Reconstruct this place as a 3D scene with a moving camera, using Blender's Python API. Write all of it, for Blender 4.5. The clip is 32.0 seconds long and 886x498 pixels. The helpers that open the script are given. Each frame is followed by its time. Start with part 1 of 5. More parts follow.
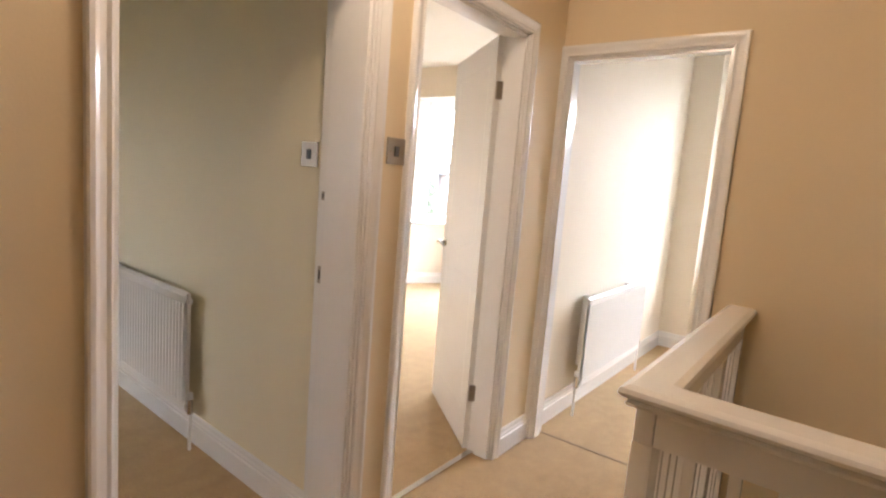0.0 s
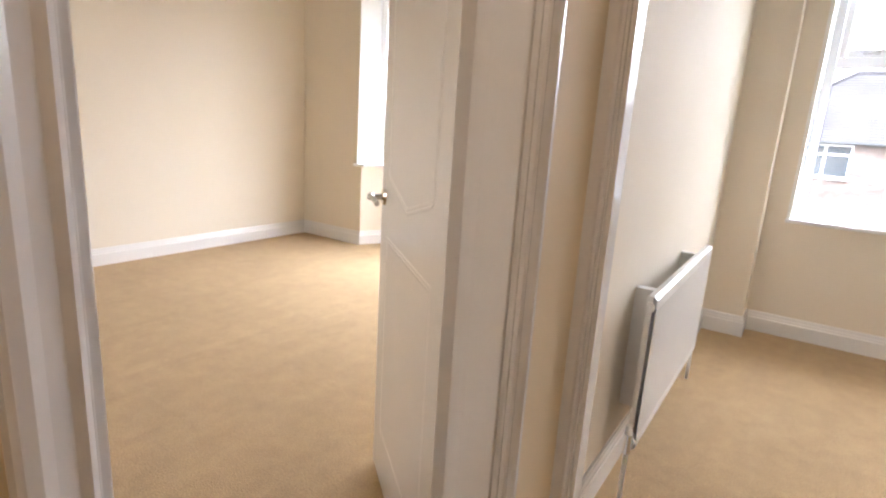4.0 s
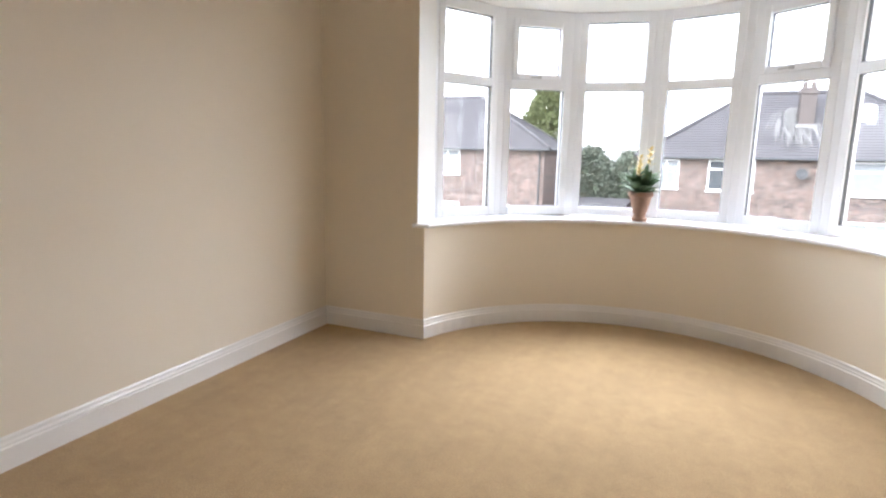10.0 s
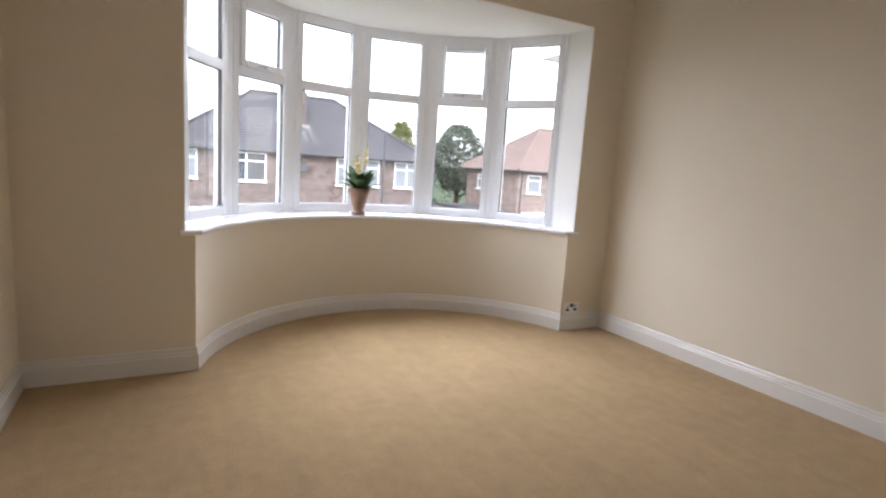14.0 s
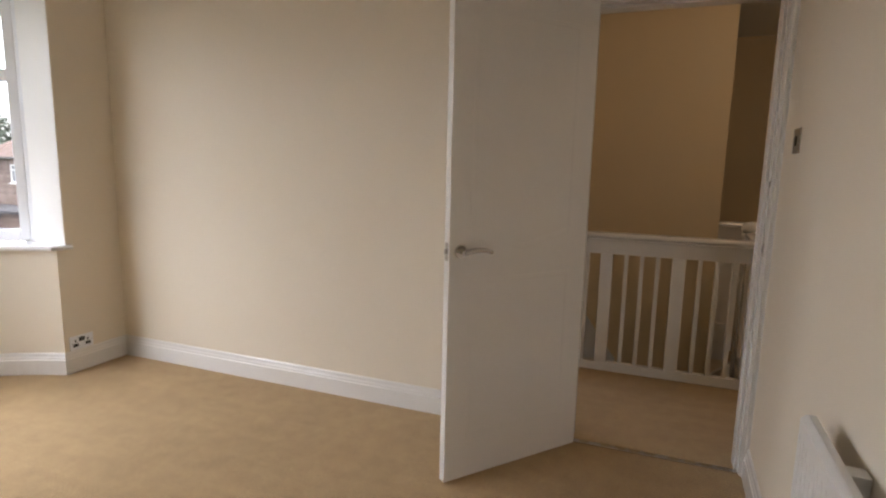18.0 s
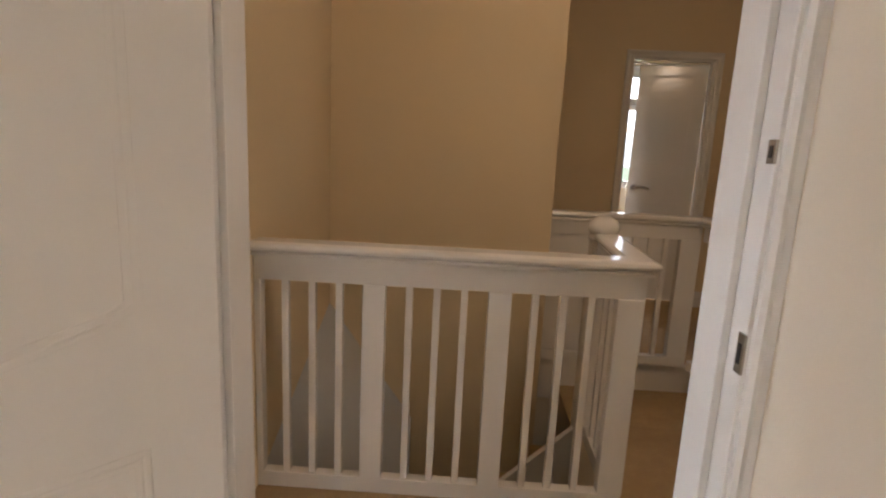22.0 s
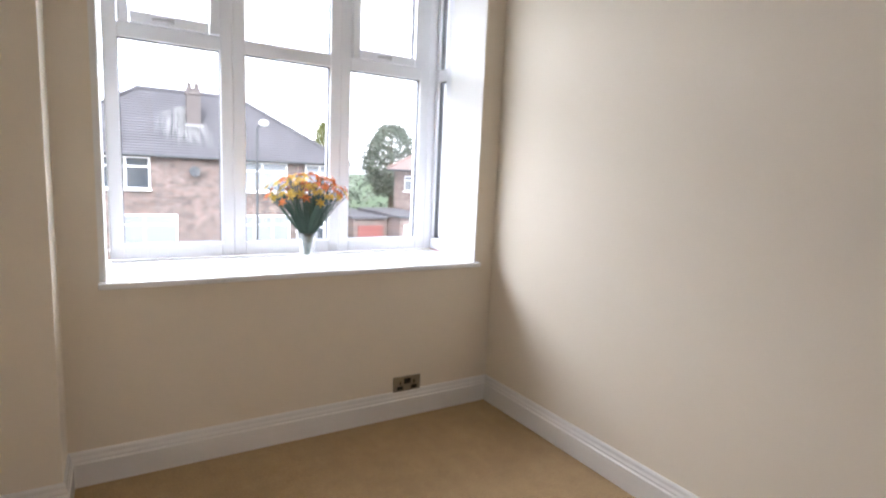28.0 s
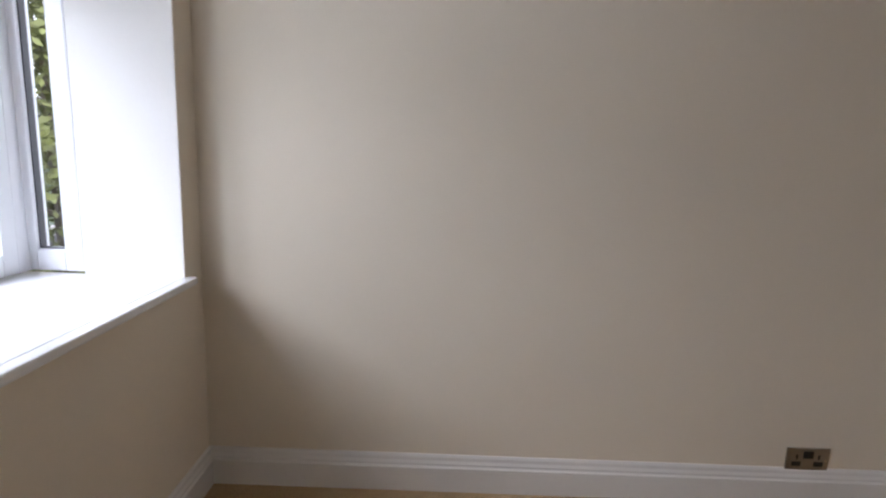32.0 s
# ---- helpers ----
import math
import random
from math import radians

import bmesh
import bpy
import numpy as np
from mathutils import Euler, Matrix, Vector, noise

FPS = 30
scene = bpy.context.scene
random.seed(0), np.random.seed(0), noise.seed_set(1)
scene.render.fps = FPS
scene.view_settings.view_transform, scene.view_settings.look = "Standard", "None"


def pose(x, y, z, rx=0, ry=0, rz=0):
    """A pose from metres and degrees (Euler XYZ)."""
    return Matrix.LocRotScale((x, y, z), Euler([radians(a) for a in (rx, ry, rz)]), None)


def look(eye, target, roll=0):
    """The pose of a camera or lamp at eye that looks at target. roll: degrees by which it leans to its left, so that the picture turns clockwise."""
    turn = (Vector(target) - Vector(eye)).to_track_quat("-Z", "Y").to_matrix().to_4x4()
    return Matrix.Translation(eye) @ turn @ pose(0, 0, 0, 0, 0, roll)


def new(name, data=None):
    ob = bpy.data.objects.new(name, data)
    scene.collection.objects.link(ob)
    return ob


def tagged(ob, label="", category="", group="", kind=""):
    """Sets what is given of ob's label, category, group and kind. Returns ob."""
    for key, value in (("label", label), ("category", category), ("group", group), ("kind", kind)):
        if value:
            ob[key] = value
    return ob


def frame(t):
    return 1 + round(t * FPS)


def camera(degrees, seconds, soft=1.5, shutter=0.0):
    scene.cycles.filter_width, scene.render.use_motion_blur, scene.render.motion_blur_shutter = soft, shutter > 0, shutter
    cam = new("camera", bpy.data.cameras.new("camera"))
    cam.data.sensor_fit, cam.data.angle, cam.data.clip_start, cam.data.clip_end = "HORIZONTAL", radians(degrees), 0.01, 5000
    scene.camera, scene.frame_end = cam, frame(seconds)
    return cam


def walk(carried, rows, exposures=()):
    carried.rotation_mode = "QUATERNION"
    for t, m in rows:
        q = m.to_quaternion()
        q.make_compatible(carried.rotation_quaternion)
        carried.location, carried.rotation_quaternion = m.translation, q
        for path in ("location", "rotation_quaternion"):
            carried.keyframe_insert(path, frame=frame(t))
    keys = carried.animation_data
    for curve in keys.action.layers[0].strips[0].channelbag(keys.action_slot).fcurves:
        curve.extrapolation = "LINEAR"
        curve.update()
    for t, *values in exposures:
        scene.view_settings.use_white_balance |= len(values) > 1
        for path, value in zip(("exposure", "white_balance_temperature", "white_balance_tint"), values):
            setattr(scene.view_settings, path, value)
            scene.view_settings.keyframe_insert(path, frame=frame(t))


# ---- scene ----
cam = camera(79.1, 32.0, 2.3)
PATH = [
    (0, (1.329, -1.424, 1.324), (0.145, 0.168, 1.07), 4.6),
    (0.5, (1.126, -1.371, 1.314), (0.111, 0.328, 1.023), 5.2),
    (1, (0.978, -1.285, 1.285), (0.121, 0.494, 0.963), 5.5),
    (1.5, (0.871, -1.142, 1.257), (0.149, 0.686, 0.886), 6.2),
    (2, (0.821, -0.981, 1.249), (0.167, 0.862, 0.833), 5.2),
    (2.5, (0.785, -0.806, 1.239), (0.15, 1.042, 0.812), 3.0),
    (4.5, (0.461, -0.022, 1.190), (-0.807, 1.456, 0.738), 4.7),
    (5, (0.404, 0.049, 1.208), (-1.031, 1.372, 0.77), 5.7),
    (5.5, (0.250, 0.170, 1.195), (-1.310, 1.353, 0.784), 6.4),
    (6, (0.150, 0.195, 1.196), (-1.494, 1.274, 0.829), 6.5),
    (6.5, (-0.048, 0.306, 1.205), (-1.726, 1.355, 0.890), 5.9),
    (7, (-0.243, 0.379, 1.179), (-1.897, 1.489, 0.927), 6.2),
    (7.5, (-0.505, 0.394, 1.168), (-2.044, 1.657, 0.951), 5.9),
    (8, (-0.724, 0.434, 1.136), (-2.142, 1.831, 0.941), 4.9),
    (8.5, (-0.887, 0.48, 1.112), (-2.183, 1.992, 0.923), 3.1),
    (9, (-1.054, 0.494, 1.17), (-2.206, 2.113, 0.94), 1.5),
    (9.5, (-1.282, 0.479, 1.198), (-2.247, 2.208, 0.919), 1.3),
    (10, (-1.51, 0.494, 1.212), (-2.282, 2.308, 0.878), 1.1),
    (10.5, (-1.736, 0.511, 1.208), (-2.31, 2.391, 0.841), 0.9),
    (11, (-1.992, 0.539, 1.196), (-2.347, 2.475, 0.842), 0.6),
    (11.5, (-2.217, 0.532, 1.199), (-2.368, 2.499, 0.869), 0.2),
    (12, (-2.468, 0.541, 1.228), (-2.4, 2.513, 0.898), 0.3),
    (12.5, (-2.664, 0.532, 1.194), (-2.402, 2.489, 0.875), 1.1),
    (13, (-2.755, 0.488, 1.221), (-2.337, 2.413, 0.878), 1.8),
    (13.5, (-3.013, 0.516, 1.193), (-2.328, 2.367, 0.866), 3.0),
    (15.5, (-3.308, 0.497, 1.234), (-1.83, 1.82, 0.978), 3.8),
    (16, (-3.21, 0.48, 1.225), (-1.611, 1.653, 0.966), 3.5),
    (16.5, (-3.067, 0.474, 1.238), (-1.375, 1.506, 0.971), 2.9),
    (17, (-2.881, 0.461, 1.258), (-1.127, 1.381, 0.981), 2.0),
    (17.5, (-2.677, 0.456, 1.28), (-0.879, 1.28, 0.982), 1.4),
    (18, (-2.492, 0.466, 1.28), (-0.64, 1.162, 0.984), 1.3),
    (18.5, (-2.286, 0.495, 1.284), (-0.383, 1.036, 0.994), 1.5),
    (19, (-2.033, 0.509, 1.28), (-0.096, 0.917, 0.993), 1.4),
    (19.5, (-1.791, 0.486, 1.297), (0.164, 0.783, 0.998), 0.8),
    (20, (-1.573, 0.486, 1.283), (0.397, 0.657, 0.979), 0.9),
    (20.5, (-1.369, 0.502, 1.286), (0.603, 0.55, 0.956), 1.9),
    (21, (-1.172, 0.508, 1.246), (0.8, 0.479, 0.917), 3.1),
    (21.5, (-0.931, 0.465, 1.257), (1.033, 0.440, 0.881), 3.0),
    (22, (-0.706, 0.388, 1.239), (1.257, 0.459, 0.860), 2.7),
    (22.5, (-0.482, 0.362, 1.244), (1.467, 0.566, 0.847), 3.3),
    (23, (-0.268, 0.383, 1.234), (1.656, 0.760, 0.835), 4.0),
    (23.5, (-0.093, 0.434, 1.222), (1.772, 1.041, 0.834), 3.5),
    (24, (0.1, 0.471, 1.222), (1.809, 1.427, 0.817), 3.1),
    (24.5, (0.237, 0.55, 1.212), (1.756, 1.793, 0.826), 2.6),
    (25, (0.356, 0.643, 1.197), (1.645, 2.129, 0.836), 2.9),
    (25.5, (0.378, 0.745, 1.209), (1.488, 2.372, 0.862), 3.8),
    (26, (0.412, 0.851, 1.202), (1.382, 2.57, 0.878), 4.5),
    (26.5, (0.439, 1.021, 1.175), (1.35, 2.777, 0.886), 5.2),
    (28.5, (0.542, 1.732, 1.196), (1.671, 3.361, 0.923), 1.4),
    (29, (0.564, 1.905, 1.169), (1.818, 3.437, 0.883), 0.8),
    (29.5, (0.525, 2.107, 1.173), (1.953, 3.47, 0.854), 1.0),
    (30, (0.547, 2.28, 1.179), (2.114, 3.467, 0.819), 1.0),
    (30.5, (0.54, 2.483, 1.173), (2.254, 3.419, 0.801), 1.5),
    (31, (0.552, 2.687, 1.191), (2.394, 3.355, 0.798), 2.1),
    (31.5, (0.545, 2.855, 1.180), (2.475, 3.221, 0.799), 2.2),
    (32, (0.490, 3.02, 1.162), (2.458, 3.017, 0.807), 2.2),
]
EXPOSURES = [(0, 2.5, 5980, 15), (2.5, 2.25, 5950, 15), (4.5, 1.85, 6000, 15), (6.5, 1.46, 6150, 13), (9, 1.16, 6050, 13), (11, 0.92, 6000, 13), (13, 0.58, 6000, 14), (16, 0.56, 6020, 14), (18, 0.78, 6250, 14),
             (20, 1.08, 6350, 15), (21, 1.3, 6350, 15), (22, 1.66, 6120, 15), (23, 2.2, 6000, 15), (24.3, 2.2, 6050, 14), (26, 1.78, 6050, 13), (28.5, 0.92, 5880, 15), (29.5, 0.68, 5800, 15), (31, 0.42, 5800, 16), (32, 0.31, 5830, 16)]
walk(cam, [(t, look(eye, target, roll)) for t, eye, target, roll in PATH], EXPOSURES)

# ---- world, sun and large lights ----
world = bpy.data.worlds.new("world")
scene.world = world
world.use_nodes = True
wn = world.node_tree
sky = wn.nodes.new("ShaderNodeTexSky")
sky.sky_type = 'NISHITA'
sky.sun_disc = False
sky.sun_elevation = radians(42)
sky.sun_rotation = radians(200)
sky.air_density, sky.dust_density, sky.ozone_density = 1.0, 2.0, 0.6
cloud = wn.nodes.new("ShaderNodeHueSaturation")
cloud.inputs["Saturation"].default_value, cloud.inputs["Value"].default_value = 0.10, 3.2
wn.links.new(sky.outputs[0], cloud.inputs["Color"])
wn.links.new(cloud.outputs[0], wn.nodes["Background"].inputs[0])
wn.nodes["Background"].inputs[1].default_value = 0.15

sun_data = bpy.data.lights.new("sun", 'SUN')
sun_data.energy, sun_data.angle, sun_data.color = 0.3, radians(14), (1.0, 0.96, 0.9)
sun = new("sun", sun_data)
sun.matrix_world = look((-12, -30, 40), (0, 0, 0))


def sky_lamp(name, at, to, w, h, watts, col=(1.0, 0.98, 0.96)):
    """The sky's light into a window opening."""
    d = bpy.data.lights.new(name, 'AREA')
    d.shape, d.size, d.size_y, d.energy, d.color = 'RECTANGLE', w, h, watts, col
    new(name, d).matrix_world = look(at, to)


sky_lamp("sky_front", (-4.0, 6.7, 5.7), (-4.0, 0.0, 5.7), 18.5, 7.0, 3900, (0.95, 0.97, 1.0))
sky_lamp("sky_back", (-2.9, -6.0, 3.6), (-2.9, -1.2, 0.9), 3.0, 2.0, 170, (0.95, 0.97, 1.0))
sky_lamp("sky_bath", (5.7, -1.05, 2.6), (4.0, -1.05, 0.8), 1.0, 1.0, 60)


# ---- materials ----
def mat(name, col, rough=0.6, var=0.06, scale=3.0, bump=0.0, bscale=60.0, metal=0.0, spec=0.5, island=0.0, coat=0.0):
    m = bpy.data.materials.new(name)
    m.use_nodes = True
    nt = m.node_tree
    b = nt.nodes["Principled BSDF"]
    b.inputs["Roughness"].default_value = rough
    b.inputs["Metallic"].default_value = metal
    b.inputs["Specular IOR Level"].default_value = spec
    b.inputs["Coat Weight"].default_value = coat
    tc = nt.nodes.new("ShaderNodeTexCoord")
    n1 = nt.nodes.new("ShaderNodeTexNoise")
    n1.inputs["Scale"].default_value, n1.inputs["Detail"].default_value = scale, 4
    n2 = nt.nodes.new("ShaderNodeTexNoise")
    n2.inputs["Scale"].default_value, n2.inputs["Detail"].default_value = bscale, 3
    nt.links.new(tc.outputs["Object"], n1.inputs["Vector"])
    nt.links.new(tc.outputs["Object"], n2.inputs["Vector"])
    add = nt.nodes.new("ShaderNodeMath")
    add.operation = 'MULTIPLY_ADD'
    nt.links.new(n1.outputs[0], add.inputs[0])
    add.inputs[1].default_value = 0.7
    mul = nt.nodes.new("ShaderNodeMath")
    mul.operation = 'MULTIPLY'
    nt.links.new(n2.outputs[0], mul.inputs[0])
    mul.inputs[1].default_value = 0.3
    nt.links.new(mul.outputs[0], add.inputs[2])
    ramp = nt.nodes.new("ShaderNodeMix")
    ramp.data_type = 'RGBA'
    nt.links.new(add.outputs[0], ramp.inputs["Factor"])
    ramp.inputs[6].default_value = (*[max(0, c * (1 - 2 * var)) for c in col], 1)
    ramp.inputs[7].default_value = (*[min(1, c * (1 + 2 * var)) for c in col], 1)
    out = ramp.outputs[2]
    if island:
        oi = nt.nodes.new("ShaderNodeObjectInfo")
        ge = nt.nodes.new("ShaderNodeNewGeometry")
        sm = nt.nodes.new("ShaderNodeMath")
        nt.links.new(oi.outputs["Random"], sm.inputs[0])
        nt.links.new(ge.outputs["Random Per Island"], sm.inputs[1])
        mr = nt.nodes.new("ShaderNodeMapRange")
        nt.links.new(sm.outputs[0], mr.inputs[0])
        mr.inputs[2].default_value = 2.0
        mr.inputs[3].default_value, mr.inputs[4].default_value = 1 - island, 1 + island
        mx = nt.nodes.new("ShaderNodeMix")
        mx.data_type, mx.blend_type = 'RGBA', 'MULTIPLY'
        mx.inputs["Factor"].default_value = 1
        nt.links.new(out, mx.inputs[6])
        nt.links.new(mr.outputs[0], mx.inputs[7])
        out = mx.outputs[2]
    nt.links.new(out, b.inputs["Base Color"])
    if bump:
        bp = nt.nodes.new("ShaderNodeBump")
        bp.inputs["Strength"].default_value = bump
        bp.inputs["Distance"].default_value = 0.004
        nt.links.new(n2.outputs[0], bp.inputs["Height"])
        nt.links.new(bp.outputs[0], b.inputs["Normal"])
    return m


def glass_mat(name, tint=(1, 1, 1), rough=0.0, base=0.035):
    m = bpy.data.materials.new(name)
    m.use_nodes = True
    nt = m.node_tree
    nt.nodes.remove(nt.nodes["Principled BSDF"])
    tr = nt.nodes.new("ShaderNodeBsdfTransparent")
    tr.inputs[0].default_value = (*tint, 1)
    gl = nt.nodes.new("ShaderNodeBsdfGlossy")
    gl.inputs["Roughness"].default_value = rough
    lw = nt.nodes.new("ShaderNodeLayerWeight")
    pw = nt.nodes.new("ShaderNodeMath")
    pw.operation = 'POWER'
    nt.links.new(lw.outputs["Facing"], pw.inputs[0])
    pw.inputs[1].default_value = 5.0
    fr = nt.nodes.new("ShaderNodeMath")
    fr.operation = 'MULTIPLY_ADD'
    nt.links.new(pw.outputs[0], fr.inputs[0])
    fr.inputs[1].default_value, fr.inputs[2].default_value = 0.85, base
    mx = nt.nodes.new("ShaderNodeMixShader")
    nt.links.new(fr.outputs[0], mx.inputs[0])
    nt.links.new(tr.outputs[0], mx.inputs[1])
    nt.links.new(gl.outputs[0], mx.inputs[2])
    nt.links.new(mx.outputs[0], nt.nodes["Material Output"].inputs[0])
    return m


def carpet_mat(name, col):
    """Cut pile: fine tufts, brushed patches where the pile lies over, and faint long tracks."""
    m = mat(name, col, 0.95, 0.10, 2.2, 0.0, 420, spec=0.1)
    nt = m.node_tree
    b = nt.nodes["Principled BSDF"]
    b.inputs["Sheen Weight"].default_value, b.inputs["Sheen Roughness"].default_value = 0.25, 0.6
    b.inputs["Sheen Tint"].default_value = (1.0, 0.86, 0.66, 1)
    tc = nt.nodes.new("ShaderNodeTexCoord")
    mp = nt.nodes.new("ShaderNodeMapping")
    mp.inputs["Rotation"].default_value, mp.inputs["Scale"].default_value = (0, 0, radians(28)), (9.0, 1.6, 1.0)
    nt.links.new(tc.outputs["Object"], mp.inputs["Vector"])
    tracks = nt.nodes.new("ShaderNodeTexNoise")
    tracks.inputs["Scale"].default_value, tracks.inputs["Detail"].default_value, tracks.inputs["Distortion"].default_value = 1.0, 5, 0.8
    nt.links.new(mp.outputs[0], tracks.inputs["Vector"])
    patch = nt.nodes.new("ShaderNodeTexNoise")
    patch.inputs["Scale"].default_value, patch.inputs["Detail"].default_value, patch.inputs["Roughness"].default_value = 11.0, 6, 0.7
    nt.links.new(tc.outputs["Object"], patch.inputs["Vector"])
    tuft = nt.nodes.new("ShaderNodeTexNoise")
    tuft.inputs["Scale"].default_value, tuft.inputs["Detail"].default_value = 170.0, 4
    nt.links.new(tc.outputs["Object"], tuft.inputs["Vector"])
    old = b.inputs["Base Color"].links[0].from_socket
    for node, low, high in ((tracks, 0.94, 1.06), (patch, 0.88, 1.12), (tuft, 0.74, 1.26)):
        mr = nt.nodes.new("ShaderNodeMapRange")
        mr.inputs[1].default_value, mr.inputs[2].default_value = 0.25, 0.75
        mr.inputs[3].default_value, mr.inputs[4].default_value = low, high
        nt.links.new(node.outputs[0], mr.inputs[0])
        mx = nt.nodes.new("ShaderNodeMix")
        mx.data_type, mx.blend_type = 'RGBA', 'MULTIPLY'
        mx.inputs["Factor"].default_value = 1
        nt.links.new(old, mx.inputs[6])
        nt.links.new(mr.outputs[0], mx.inputs[7])
        old = mx.outputs[2]
    nt.links.new(old, b.inputs["Base Color"])
    bp = nt.nodes.new("ShaderNodeBump")
    bp.inputs["Strength"].default_value, bp.inputs["Distance"].default_value = 0.8, 0.006
    nt.links.new(tuft.outputs[0], bp.inputs["Height"])
    nt.links.new(bp.outputs[0], b.inputs["Normal"])
    return m


M_WALL = mat("cream_wall_paint", (0.80, 0.721, 0.592), 0.75, 0.025, 1.3, 0.10, 180)
M_WALL_L = mat("tan_landing_paint", (0.74, 0.605, 0.40), 0.75, 0.025, 1.3, 0.10, 180)
# the cream of the other rooms with warm light put into its colour
M_WALL_B = mat("warm_lit_cream_paint", (0.80, 0.72, 0.53), 0.75, 0.025, 1.3, 0.10, 180)
M_CEIL = mat("white_ceiling_paint", (0.84, 0.83, 0.80), 0.85, 0.02, 1.2, 0.10, 120)
M_CARPET = carpet_mat("beige_carpet", (0.45, 0.312, 0.162))
M_GLOSS = mat("white_gloss_paint", (0.82, 0.80, 0.77), 0.15, 0.02, 5.0, 0.04, 50)
M_UPVC = mat("white_window_frame", (0.87, 0.88, 0.91), 0.32, 0.015, 4.0)
M_CATCH = mat("pale_grey_catch", (0.55, 0.55, 0.56), 0.35, 0.03)
M_SILL = mat("white_sill_board", (0.86, 0.86, 0.86), 0.10, 0.015, 4.0)
M_RAD = mat("white_enamel", (0.80, 0.79, 0.77), 0.30, 0.02, 4.0)
M_CHROME = mat("polished_chrome", (0.62, 0.61, 0.59), 0.10, 0.03, 9.0, metal=1.0)
M_STEEL = mat("brushed_steel", (0.36, 0.32, 0.27), 0.32, 0.05, 30.0, metal=1.0)
M_DULL = mat("dull_brown_strip", (0.30, 0.22, 0.13), 0.7, 0.1)
M_BLACK = mat("black_plastic", (0.02, 0.02, 0.02), 0.4, 0.1)
M_GREYGASKET = mat("grey_gasket", (0.10, 0.10, 0.11), 0.6, 0.1)
M_GLASS = glass_mat("window_glass")


# ---- mesh tools ----
def finish(name, bm, material, smooth=False):
    bmesh.ops.recalc_face_normals(bm, faces=bm.faces)
    me = bpy.data.meshes.new(name)
    bm.to_mesh(me)
    bm.free()
    for m in (material if isinstance(material, (list, tuple)) else (material,)):
        me.materials.append(m)
    if smooth:
        me.shade_smooth()
        me.set_sharp_from_angle(angle=radians(42))
    return new(name, me)


def part(name, bm, material, parent, label="", smooth=False):
    ob = finish(name, bm, material, smooth)
    ob.parent = parent
    if label:
        ob["label"] = label
    return ob


def thing(name, label, category, group="", kind="", m=None):
    ob = new(name)
    ob.empty_display_size = 0.1
    if m is not None:
        ob.matrix_world = m
    return tagged(ob, label, category, group, kind)


def structure(name, bm, material, label, category, smooth=False):
    return tagged(finish(name, bm, material, smooth), label, category, kind="structure")


def box(bm, x0, y0, z0, x1, y1, z1, bevel=0.0, m=None):
    c = Vector(((x0 + x1) / 2, (y0 + y1) / 2, (z0 + z1) / 2))
    mm = Matrix.Translation(c) @ Matrix.Diagonal((abs(x1 - x0), abs(y1 - y0), abs(z1 - z0), 1))
    r = bmesh.ops.create_cube(bm, size=1, matrix=(m @ mm) if m is not None else mm)
    if bevel:
        es = list({e for v in r["verts"] for e in v.link_edges})
        bmesh.ops.bevel(bm, geom=es, offset=bevel, segments=2, affect='EDGES', profile=0.6)
    return bm


def cyl(bm, p0, p1, r0, r1=None, n=16):
    p0, p1 = Vector(p0), Vector(p1)
    d = p1 - p0
    q = d.to_track_quat('Z', 'Y').to_matrix().to_4x4()
    bmesh.ops.create_cone(bm, cap_ends=True, segments=n, radius1=r0, radius2=r0 if r1 is None else r1, depth=d.length,
                          matrix=Matrix.Translation((p0 + p1) / 2) @ q)
    return bm


def lathe(bm, prof, n=24, m=None):
    """Turn a profile of (radius, height) round the z axis."""
    m = m or Matrix()
    rings = []
    for r, z in prof:
        if r < 1e-5:
            rings.append([bm.verts.new(m @ Vector((0, 0, z)))])
        else:
            rings.append([bm.verts.new(m @ Vector((r * math.cos(2 * math.pi * i / n), r * math.sin(2 * math.pi * i / n), z))) for i in range(n)])
    for a, b in zip(rings, rings[1:]):
        for i in range(n):
            j = (i + 1) % n
            if len(a) == 1 and len(b) == 1:
                continue
            if len(a) == 1:
                bm.faces.new((a[0], b[i], b[j]))
            elif len(b) == 1:
                bm.faces.new((a[i], a[j], b[0]))
            else:
                bm.faces.new((a[i], a[j], b[j], b[i]))
    return bm


def sweep(bm, path, normal, prof):
    """Sweep a closed profile of (u, v) along a polyline in a plane; v goes along the plane's normal, u to the left of the way."""
    N = Vector(normal).normalized()
    pts = [Vector(p) for p in path]
    sides = [N.cross((b - a).normalized()) for a, b in zip(pts, pts[1:])]
    rings = []
    for i, p in enumerate(pts):
        s0 = sides[max(0, i - 1)]
        s1 = sides[min(len(sides) - 1, i)]
        mit = (s0 + s1) / (1 + s0.dot(s1))
        rings.append([bm.verts.new(p + mit * u + N * v) for u, v in prof])
    n = len(prof)
    for a, b in zip(rings, rings[1:]):
        for i in range(n):
            j = (i + 1) % n
            bm.faces.new((a[i], a[j], b[j], b[i]))
    bm.faces.new(rings[0])
    bm.faces.new(rings[-1][::-1])
    return bm


